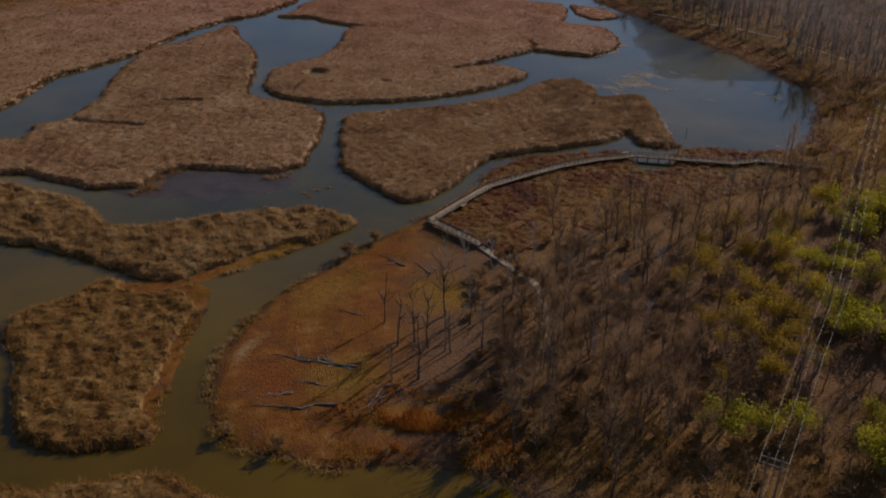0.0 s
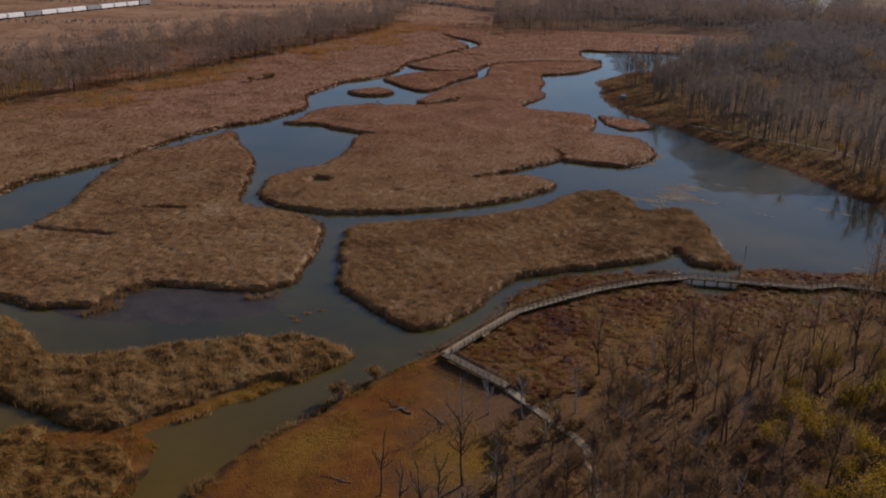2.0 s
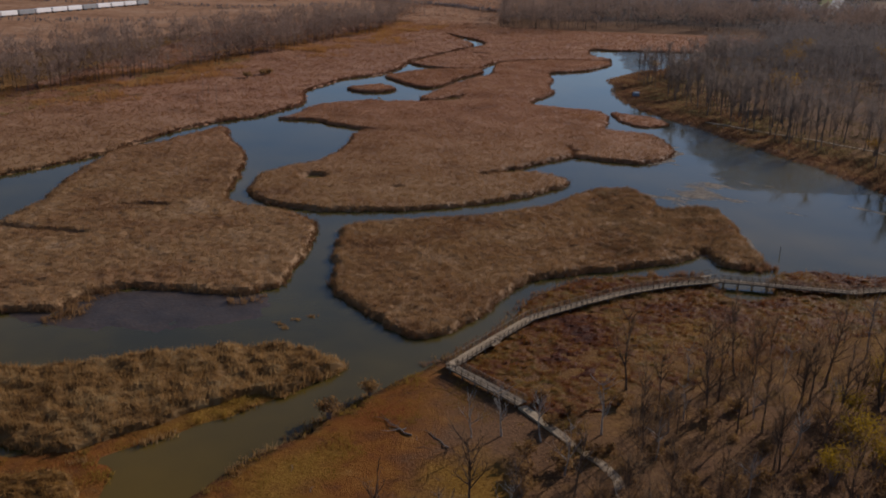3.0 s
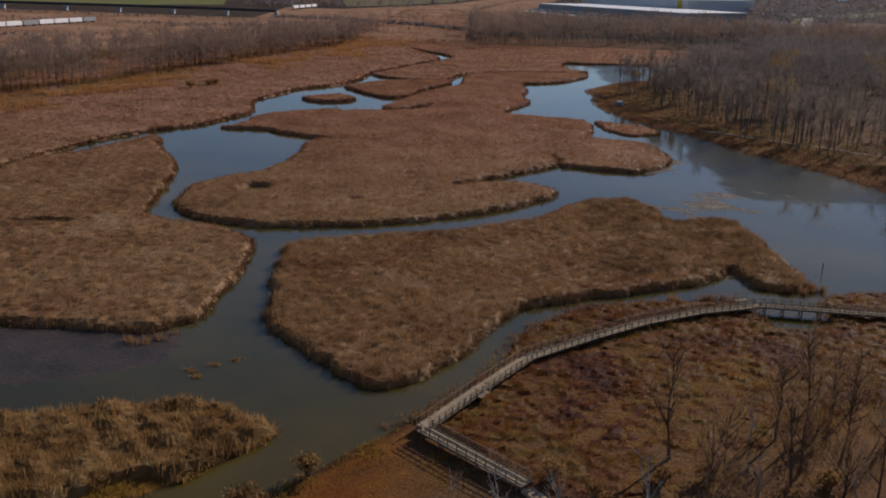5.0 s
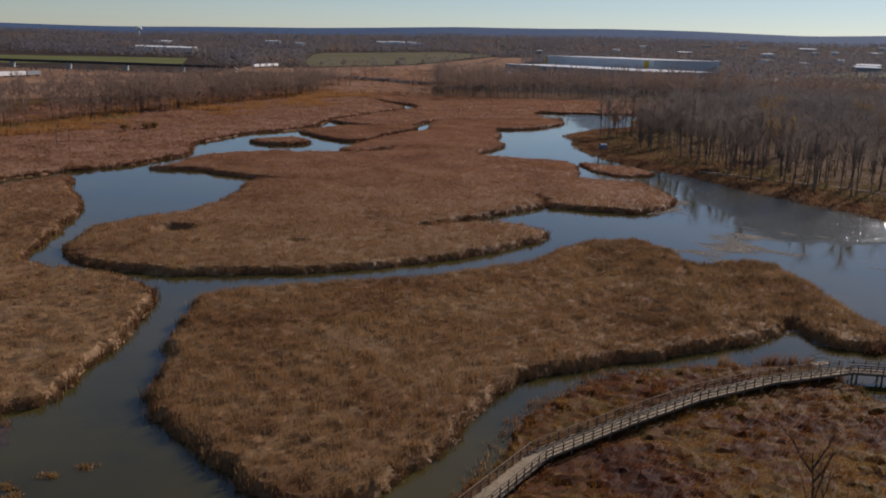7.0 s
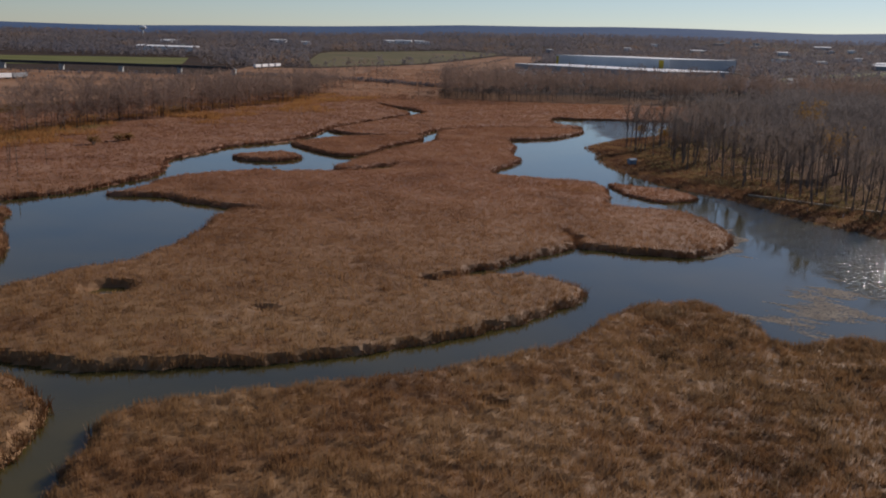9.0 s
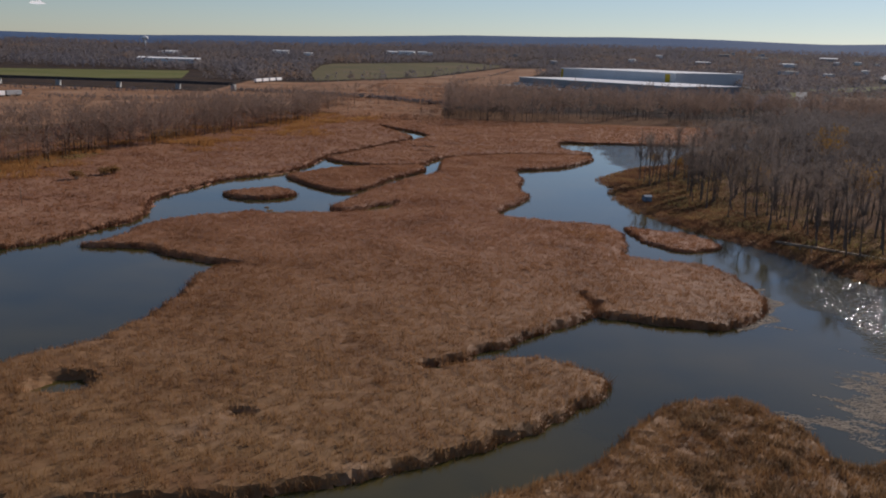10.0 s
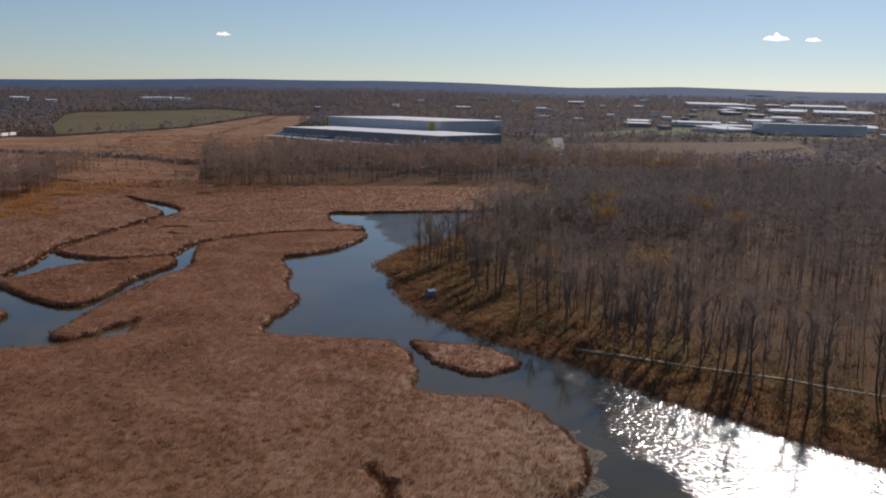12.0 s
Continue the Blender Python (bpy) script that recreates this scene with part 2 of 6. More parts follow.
def make_ground():
    """One sheet: thatch under the reeds; rust mud, gold grass, leaf litter and far scrub by zone."""
    m, n, l, p = nodes_of("marsh_ground")
    z = n.new("ShaderNodeAttribute")
    z.attribute_name = "zone"
    sep = n.new("ShaderNodeSeparateColor")
    g = n.new("ShaderNodeNewGeometry")
    wob = noise_node(n, l, 0.18, 5.0, 0.65, g.outputs["Position"])
    fine = noise_node(n, l, 2.2, 5.0, 0.7, g.outputs["Position"])
    broad = noise_node(n, l, 0.03, 4.0, 0.6, g.outputs["Position"])
    l.new(z.outputs["Color"], sep.inputs[0])

    def mask(sock):
        a = n.new("ShaderNodeMath")
        a.operation = "MULTIPLY_ADD"
        l.new(wob.outputs[0], a.inputs[0])
        a.inputs[1].default_value = 1.2
        l.new(sock, a.inputs[2])
        b = n.new("ShaderNodeMapRange")
        b.inputs[1].default_value, b.inputs[2].default_value = 0.85, 1.4
        l.new(a.outputs[0], b.inputs[0])
        return b.outputs[0]
    thatch = ramp_node(n, l, fine.outputs[0], [(0.07, 0.036, 0.02), (0.15, 0.08, 0.042), (0.21, 0.115, 0.06)], 0.3, 0.7)
    mud = ramp_node(n, l, wob.outputs[0], [(0.09, 0.029, 0.008), (0.16, 0.055, 0.013), (0.205, 0.084, 0.02), (0.30, 0.155, 0.062)], 0.3, 0.74)
    litter = ramp_node(n, l, fine.outputs[0], [(0.11, 0.05, 0.016), (0.20, 0.10, 0.03), (0.28, 0.16, 0.045)], 0.3, 0.7)
    dry = ramp_node(n, l, fine.outputs[0], [(0.19, 0.11, 0.05), (0.27, 0.165, 0.08), (0.34, 0.22, 0.115)], 0.3, 0.7)
    rust = ramp_node(n, l, fine.outputs[0], [(0.11, 0.028, 0.008), (0.17, 0.052, 0.014), (0.22, 0.08, 0.022)], 0.3, 0.7)
    turf = ramp_node(n, l, fine.outputs[0], [(0.13, 0.06, 0.012), (0.21, 0.105, 0.02), (0.28, 0.155, 0.035)], 0.3, 0.7)
    wet = ramp_node(n, l, fine.outputs[0], [(0.022, 0.014, 0.009), (0.045, 0.027, 0.015), (0.07, 0.04, 0.02)], 0.3, 0.7)
    z2 = n.new("ShaderNodeAttribute")
    z2.attribute_name = "flat_zone"
    sep2 = n.new("ShaderNodeSeparateColor")
    l.new(z2.outputs["Color"], sep2.inputs[0])
    scrub = ramp_node(n, l, broad.outputs[0], [(0.042, 0.033, 0.03), (0.058, 0.043, 0.036), (0.08, 0.052, 0.036), (0.065, 0.053, 0.032)], 0.32, 0.7)
    c = mix_node(n, l, mask(sep.outputs[0]), thatch.outputs[0], mud.outputs[0])
    c = mix_node(n, l, mask(sep2.outputs[2]), c, turf.outputs[0])
    c = mix_node(n, l, mask(sep2.outputs[1]), c, rust.outputs[0])
    c = mix_node(n, l, mask(sep2.outputs[0]), c, dry.outputs[0])
    c = mix_node(n, l, mask(z2.outputs["Alpha"]), c, wet.outputs[0])
    c = mix_node(n, l, mask(sep.outputs[1]), c, litter.outputs[0])
    c = mix_node(n, l, mask(sep.outputs[2]), c, scrub.outputs[0])
    l.new(c, p.inputs["Base Color"])
    p.inputs["Roughness"].default_value = 0.9
    p.inputs["Specular IOR Level"].default_value = 0.02
    bp = n.new("ShaderNodeBump")
    bp.inputs["Strength"].default_value, bp.inputs["Distance"].default_value = 0.9, 0.35
    l.new(fine.outputs[0], bp.inputs["Height"])
    l.new(bp.outputs[0], p.inputs["Normal"])
    return m


WATER = make_water()
GROUND = make_ground()

# ---- plan of the marsh: outlines of land and reed beds, metres ----
MID = [(-35, 145), (-25, 151), (-10, 157), (4, 165), (15, 172), (22, 184), (31, 194), (40, 194.5), (45, 186), (47, 175), (60, 179), (62.5, 166), (63.5, 150), (63.5, 134), (58, 131), (54, 133.5), (51.6, 141), (46, 134), (38, 129.5), (26, 123.5), (11.5, 116.5), (6.5, 109), (0, 94), (-5, 86), (-10.5, 81.5), (-15, 83.5), (-23.5, 93.5), (-30, 102), (-33.3, 114), (-35.8, 135)]
MAIN_A = [(-68, 172), (-62, 164), (-53, 160), (-44, 158), (-36, 160), (-24, 163), (-12, 168), (-1, 175.5), (7, 181), (15, 190), (20, 197), (21.5, 204), (18, 207), (11, 210.5), (6, 210.3), (1, 207.3), (-5, 204.3), (-6, 206.5), (-1, 209.8), (5, 216), (16, 228), (24.5, 236.5), (25.4, 245), (23.6, 252), (24.2, 252.3), (26.6, 245), (27, 238), (32, 236), (41, 233), (49, 234), (57, 242), (61.3, 252), (61, 267), (57, 280), (47, 284), (40, 290), (42, 303), (43, 318), (40, 327), (28, 331), (16, 335), (11, 341), (14, 355), (22, 375), (20.5, 395), (23, 420), (22, 445), (33, 454), (46, 468), (58, 490)]
MAIN_B = [(60, 506), (40, 507), (24, 502), (5, 490), (-5, 479), (-8, 462), (-9, 432), (-18, 410), (-25, 392), (-31, 372), (-37, 351), (-39, 343), (-35, 339), (-29, 344), (-20, 357), (-22, 341), (-37, 332.5), (-46, 331), (-53, 327), (-59, 330), (-68, 324), (-76, 316), (-82, 305), (-83, 293), (-85, 283), (-88, 281), (-82, 280), (-75, 281), (-66, 275), (-57, 270), (-48, 266), (-53, 262), (-53, 250), (-53, 236), (-55, 222), (-58, 211), (-65, 203), (-70, 192), (-70, 180)]
NORTH = [(-56, 462), (-37, 448), (-18, 453), (-13, 470), (-8, 483), (5, 495), (25, 508), (58, 513), (62, 522), (52, 537), (54, 574), (73, 575), (95, 579), (125, 581), (150, 600), (190, 700), (40, 706), (-80, 716), (-46, 640), (-22, 600), (-19, 574), (-29, 546), (-46, 500), (-53, 476)]
ISLET = [(-75.7, 361), (-68, 355), (-59.6, 356), (-54, 364), (-54, 368), (-62, 376), (-68, 371), (-73, 366)]
CENTRE = [(-63.6, 407), (-53, 389), (-44, 377), (-38, 375), (-32, 386), (-26.5, 409), (-16, 434), (-15.5, 446), (-20, 448), (-37.5, 440), (-51.5, 430), (-58, 416)]
WEST = [(-28, 577), (-34, 546), (-51, 498), (-59, 475), (-62, 437), (-70, 412), (-82, 395), (-89, 372), (-94, 350), (-90, 332), (-88, 314), (-90, 306), (-94, 296), (-97, 284), (-106, 273), (-114, 260), (-121, 240), (-129, 206), (-138, 188), (-145, 172), (-146, 140), (-165, 118), (-190, 80), (-200, 40), (-520, 40), (-520, 760), (-80, 740), (-50, 640)]
LEFT = [(-120, 88), (-111, 88), (-96, 82), (-87, 81), (-80, 85), (-77, 95), (-67, 98), (-57, 97), (-47, 98), (-42, 104), (-42, 114), (-42, 131), (-44, 144), (-54, 155), (-63, 158), (-72, 163), (-75, 172), (-78, 192), (-82, 212), (-97, 242), (-103, 258), (-108, 248), (-116, 227), (-124, 212), (-123, 177), (-119, 154), (-120, 131), (-127, 124), (-127, 112), (-150, 112), (-160, 90)]
LOWER = [(-135, 84), (-116, 81), (-105, 77), (-93, 72.5), (-78, 59), (-65.5, 62), (-53.6, 68), (-41, 72.5), (-31, 72.8), (-23, 69), (-21.5, 67), (-25, 62.5), (-32, 54), (-38, 46.5), (-46, 39), (-53, 33), (-60, 34.5), (-66, 37), (-77, 42.5), (-92, 48), (-110, 49), (-140, 52)]
POINT = [(-81, 16), (-79, 21), (-72.5, 27), (-70.8, 34), (-63, 33), (-55.5, 34.5), (-48, 33.5), (-45, 24), (-45.8, 15), (-45.5, 7.6), (-45, -3), (-43.5, -12), (-43, -16.6), (-52, -19.5), (-58.5, -19.4), (-64, -17), (-69.6, -7), (-73, 3), (-79.4, 10)]
SOUTH = [(-120, -27), (-60, -29.4), (-55, -29.6), (-45, -25.6), (-37.7, -24.3), (-33.4, -27), (-27, -28.9), (-22.6, -31), (0, -38), (30, -44), (70, -60), (70, -200), (-300, -200), (-300, -20)]
BAR = [(46.5, 328), (47.7, 313), (50.7, 304), (57, 298.5), (66.5, 305), (67, 309), (62.4, 321), (53, 325)]
EAST_A = [(12.5, -21), (5.6, -20), (-3, -19), (-12, -21), (-21, -19), (-30, -17), (-34, -13), (-37, -4), (-38.5, 5), (-38, 12), (-37, 20), (-34, 29.5), (-29, 38.5), (-24, 45.5), (-18, 56), (-10, 67), (-5.5, 73), (1, 82), (6.5, 94), (8.6, 101), (12.4, 107), (17, 113), (22, 117), (29, 119.5), (41, 122), (46, 122.5), (50, 118), (51, 111), (59, 110), (62, 117), (65, 127), (74, 130.5), (86, 129)]
EAST_B = [(96, 130), (107, 141), (118, 170), (124, 193), (120, 207), (115, 220), (108.5, 240), (101, 253), (96.5, 264), (90, 275), (86, 285), (82, 298), (75, 312), (66, 329), (60, 343), (55.5, 363), (53, 387), (55.5, 409), (54.5, 430), (62, 446), (79, 474), (97, 491), (126, 559), (170, 585), (240, 720), (700, 760), (700, -200), (90, -200), (80, -60), (40, -34), (20, -28)]
WEST_WOOD_Y, WEST_WOOD_X = [285, 325, 391, 420, 459, 482, 553, 620, 654, 767, 800], [-205, -190, -163, -154, -147, -136, -119, -100, -92, -90, -88]
WEST_BACK_Y, WEST_BACK_X = [300, 412, 487, 551, 630, 739, 877], [-310, -268, -250, -220, -182, -142, -112]
POND = [(-59, 191), (-55.5, 188.8), (-51, 190.6), (-50.5, 194), (-53, 196.4), (-57, 196)]
MAIN, EAST = MAIN_A + MAIN_B, EAST_A + EAST_B


def lattice(x, y, seed):
    h = np.sin(x * 127.1 + y * 311.7 + seed * 74.7) * 43758.5453
    return h - np.floor(h)


def patchy(x, y, size, seed=0):
    """Smooth value noise, 0 to 1, with features of that many metres."""
    x, y = np.asarray(x, float) / size, np.asarray(y, float) / size
    xi, yi = np.floor(x), np.floor(y)
    u, v = x - xi, y - yi
    u, v = u * u * (3 - 2 * u), v * v * (3 - 2 * v)
    a = lattice(xi, yi, seed) * (1 - u) + lattice(xi + 1, yi, seed) * u
    b = lattice(xi, yi + 1, seed) * (1 - u) + lattice(xi + 1, yi + 1, seed) * u
    return a * (1 - v) + b * v


def smooth_outline(pts, wobble=0.6, seed=0, step=2.0):
    """A closed curve through the plan's corners, with an uneven natural edge."""
    p = np.array(pts, float)
    n = len(p)
    out = []
    for i in range(n):
        a, b, c, d = p[i - 1], p[i], p[(i + 1) % n], p[(i + 2) % n]
        k = max(1, min(12, int(np.linalg.norm(c - b) / step)))
        for t in np.arange(k) / k:
            out.append(0.5 * (2 * b + (c - a) * t + (2 * a - 5 * b + 4 * c - d) * t * t + (3 * b - a - 3 * c + d) * t ** 3))
    o = np.array(out)
    o[:, 0] += (patchy(o[:, 0], o[:, 1], 2.4, seed) - 0.5) * 2 * wobble
    o[:, 1] += (patchy(o[:, 0], o[:, 1], 2.4, seed + 5) - 0.5) * 2 * wobble
    return o


def signed_distance(px, py, outline, chunk=20000):
    """Metres inside (positive) or outside the outline."""
    a = outline
    b = np.roll(outline, -1, 0)
    e = b - a
    ll = np.maximum((e ** 2).sum(1), 1e-9)
    res = np.empty(len(px))
    for s in range(0, len(px), chunk):
        x, y = px[s:s + chunk, None], py[s:s + chunk, None]
        dx, dy = x - a[:, 0], y - a[:, 1]
        t = np.clip((dx * e[:, 0] + dy * e[:, 1]) / ll, 0, 1)
        d = np.sqrt(((dx - t * e[:, 0]) ** 2 + (dy - t * e[:, 1]) ** 2).min(1))
        cross = (a[:, 1] > y) != (b[:, 1] > y)
        safe = np.where(np.abs(e[:, 1]) < 1e-9, 1e-9, e[:, 1])
        inside = (cross & (dx < e[:, 0] * dy / safe)).sum(1) % 2 == 1
        res[s:s + chunk] = np.where(inside, d, -d)
    return res


OUTLINES = {k: smooth_outline(v, w, i * 11) for i, (k, v, w) in enumerate([
    ("mid", MID, 1.0), ("main", MAIN, 0.95), ("north", NORTH, 0.8), ("islet", ISLET, 0.5), ("centre", CENTRE, 0.6), ("west", WEST, 0.7),
    ("left", LEFT, 1.2), ("lower", LOWER, 1.0), ("point", POINT, 0.9), ("south", SOUTH, 0.9), ("bar", BAR, 0.6), ("east", EAST, 0.5), ("pond", POND, 0.4)])}


def land_height(x, y, d_land):
    """Ground height from the distance to the nearest shore."""
    h = np.clip(d_land * 0.32, -0.9, 0.34)
    return h + np.clip((d_land - 6) * 0.012, 0, 0.7) * 1.0


def far_rise(x, y):
    """The plain climbs to low wooded ridges at the horizon."""
    r = np.hypot(x, y)
    az = np.degrees(np.arctan2(x, y))
    ridge = np.interp(az, [-180, -60, -27, -18, -8, 0, 9, 15, 21, 27, 34, 39, 70, 180], [50, 50, 52, 63, 84, 112, 130, 129, 124, 141, 134, 138, 90, 50])
    s = np.clip((r - 1300) / 3300, 0, 1)
    return ridge * s ** 1.3


def tri_mesh(name, tris, mat, second=None, split=0):
    """One mesh of loose triangles; tris has the shape (n, 3, 3). The first split triangles take the second material."""
    t = np.ascontiguousarray(tris, dtype=np.float32).reshape(-1, 3)
    k = len(t) // 3
    me = bpy.data.meshes.new(name)
    me.vertices.add(len(t))
    me.vertices.foreach_set("co", t.ravel())
    me.loops.add(len(t))
    me.loops.foreach_set("vertex_index", np.arange(len(t), dtype=np.int32))
    me.polygons.add(k)
    me.polygons.foreach_set("loop_start", np.arange(0, len(t), 3, dtype=np.int32))
    me.polygons.foreach_set("loop_total", np.full(k, 3, dtype=np.int32))
    me.update(calc_edges=True)
    me.materials.append(mat)
    if second:
        me.materials.append(second)
        idx = np.zeros(k, dtype=np.int32)
        idx[:split] = 1
        me.polygons.foreach_set("material_index", idx)
    return me


def part(name, bm, material, parent, label=""):
    me = bpy.data.meshes.new(name)
    bm.to_mesh(me)
    bm.free()
    me.materials.append(material)
    ob = new(name, me)
    ob.parent = parent
    if label:
        tagged(ob, label)
    return ob


def part_mesh(name, me, parent, label="", kind=""):
    ob = new(name, me)
    ob.parent = parent
    return tagged(ob, label, "", "", kind)


def thing(name, m, label, category, group="", kind=""):
    ob = new(name)
    ob.matrix_world = m
    ob.empty_display_size = 0.2
    return tagged(ob, label, category, group, kind)


def add_box(bm, size, m=Matrix(), bevel=0.0):
    r = bmesh.ops.create_cube(bm, size=1.0, matrix=m @ Matrix.Diagonal((*size, 1)))
    if bevel:
        ed = {e for v in r["verts"] for e in v.link_edges}
        bmesh.ops.bevel(bm, geom=list(ed), offset=bevel, segments=1, affect="EDGES")


def add_tube(bm, pts, radii, sides=6):
    """A tapered tube along points."""
    rings = []
    for i, p in enumerate(pts):
        a = Vector(pts[min(i + 1, len(pts) - 1)]) - Vector(pts[max(i - 1, 0)])
        q = a.to_track_quat("Z", "Y")
        rings.append([bm.verts.new(Vector(p) + q @ Vector((radii[i] * math.cos(k * math.tau / sides), radii[i] * math.sin(k * math.tau / sides), 0))) for k in range(sides)])
    for r0, r1 in zip(rings, rings[1:]):
        for k in range(sides):
            bm.faces.new((r0[k], r0[(k + 1) % sides], r1[(k + 1) % sides], r1[k]))
    bm.faces.new(rings[-1])
    bm.faces.new(rings[0][::-1])


def sheet(name, xs, ys, zfun, mat):
    """A grid of quads over xs and ys."""
    gx, gy = np.meshgrid(xs, ys)
    x, y = gx.ravel(), gy.ravel()
    z = zfun(x, y)
    nx, ny = len(xs), len(ys)
    i = (np.arange(ny - 1)[:, None] * nx + np.arange(nx - 1)).ravel()
    f = np.stack([i, i + 1, i + 1 + nx, i + nx], 1)
    me = bpy.data.meshes.new(name)
    me.vertices.add(len(x))
    me.vertices.foreach_set("co", np.stack([x, y, z], 1).astype(np.float32).ravel())
    me.loops.add(f.size)
    me.loops.foreach_set("vertex_index", f.ravel().astype(np.int32))
    me.polygons.add(len(f))
    me.polygons.foreach_set("loop_start", np.arange(0, f.size, 4, dtype=np.int32))
    me.polygons.foreach_set("loop_total", np.full(len(f), 4, dtype=np.int32))
    me.update(calc_edges=True)
    me.materials.append(mat)
    return me, x, y, z


# ---- ground and water ----
def spread(lo, hi, step, ends):
    out = list(np.arange(lo, hi + 0.1, step))
    for far, sign in ((ends[0], -1), (ends[1], 1)):
        v, s = (lo, step) if sign < 0 else (hi, step)
        while abs(v - far) > s:
            s *= 1.13
            v += sign * s
            out.append(v)
        out.append(far)
    return np.array(sorted(set(np.round(out, 3))))


GX, GY = spread(-180, 170, 2.8, (-4800, 4800)), spread(-60, 620, 2.8, (-1500, 4850))


def build_ground():
    gx, gy = np.meshgrid(GX, GY)
    x, y = gx.ravel(), gy.ravel()
    d = np.full(len(x), -99.0)
    east = np.full(len(x), -99.0)
    near = (x > -530) & (x < 710) & (y > -210) & (y < 770)
    for k, o in OUTLINES.items():
        if k == "pond":
            continue
        sd = signed_distance(x[near], y[near], o)
        if k == "east":
            east[near] = sd
        d[near] = np.maximum(d[near], sd)
    d[near] = np.minimum(d[near], -signed_distance(x[near], y[near], OUTLINES["pond"]))
    d[~near] = 99
    edge = (x < -470) | (x > 650) | (y < -150) | (y > 690) | ((y > 600) & ((x > 185) | (x < -70)))
    d[edge] = np.maximum(d[edge], 30)
    z = land_height(x, y, d) + far_rise(x, y) + (patchy(x, y, 7, 3) - 0.5) * 0.12 * (d > 1)
    me, *_ = sheet("ground", GX, GY, lambda a, b: z, GROUND)
    mud = (east > -2) * (np.clip((8 - x) / 24, 0, 0.8) * (y < 80) * (y > -30))
    mud = np.maximum(mud, ((x > -66) & (x < -20) & (y > -16) & (y < 70) & (east < 0)) * 0.75)
    mud = np.maximum(mud, (d < 0) * 0.35)
    litter = (east > 4) * np.clip(np.maximum((x - 5) / 25, (y - 200) / 40), 0, 0.7) * np.clip((70 - east) / 50, 0, 1)
    litter = np.maximum(litter, ((x < np.interp(y, WEST_WOOD_Y, WEST_WOOD_X)) & (x > np.interp(y, WEST_BACK_Y, WEST_BACK_X)) & (y > 270)) * 0.6)
    far = np.clip((np.hypot(x, y - 200) - 560) / 100, 0, 1) * 0.9
    col = np.stack([mud * (far < 0.1), litter * (far < 0.1), far, np.ones(len(x))], 1)
    at = me.attributes.new("zone", "FLOAT_COLOR", "POINT")
    at.data.foreach_set("color", col.astype(np.float32).ravel())
    def spot(cx, cy, sx, sy, turn=0.0):
        c, s = math.cos(radians(turn)), math.sin(radians(turn))
        u, v = (x - cx) * c + (y - cy) * s, -(x - cx) * s + (y - cy) * c
        return np.exp(-(u / sx) ** 2 - (v / sy) ** 2)
    sand = np.maximum(spot(-33.5, 12, 1.8, 8, -14) * 0.85, spot(-25, 45, 1.6, 5, -33) * 0.6)
    red = np.maximum(spot(-52, 33, 9, 4) * 0.8, spot(-27, 1, 5, 9, 30))
    red = np.maximum(np.maximum(red, spot(-13, 52, 6, 4, 40)), spot(-3, -15, 9, 4) * 0.8)
    turfy = np.maximum(np.maximum(spot(-23, 34, 6, 13, -25), spot(-15, 3, 8, 8)), np.maximum(spot(2, 34, 10, 10), spot(-4, -8, 8, 5)))
    turfy = np.maximum(turfy, spot(-38, 50, 14, 4, 47))
    margin = np.exp(-(np.clip(d - 0.2, -3, 99) / 1.5) ** 2) * (east > -3) * (y < 75) * (x < 14)
    margin = np.maximum(margin, spot(-47, 20, 5, 8) * (d < 3))
    flat = np.stack([sand, red, turfy, margin], 1) * (far < 0.1)[:, None] * 0.85
    at = me.attributes.new("flat_zone", "FLOAT_COLOR", "POINT")
    at.data.foreach_set("color", flat.astype(np.float32).ravel())
    me.polygons.foreach_set("use_smooth", np.ones(len(me.polygons), dtype=bool))
    tagged(new("ground", me), "brown marsh ground of mud, thatch and leaf litter", "ground", "", "structure")
    wm, *_ = sheet("water", np.linspace(-460, 660, 20), np.linspace(-160, 700, 20), lambda a, b: a * 0, WATER)
    tagged(new("water", wm), "dark brown river water with blue sky sheen", "water", "", "structure")


build_ground()

# ---- reeds, sedge and grass ----
rng = np.random.default_rng(7)


def scatter(outline, density, inset=0.0, box=None, seed=0):
    """Random points inside an outline."""
    lo, hi = outline.min(0), outline.max(0)
    if box:
        lo, hi = np.maximum(lo, box[:2]), np.minimum(hi, box[2:])
    r = np.random.default_rng(seed)
    k = int((hi[0] - lo[0]) * (hi[1] - lo[1]) * density)
    x, y = r.uniform(lo[0], hi[0], k), r.uniform(lo[1], hi[1], k)
    d = signed_distance(x, y, outline)
    s = d > inset
    return x[s], y[s], d[s]


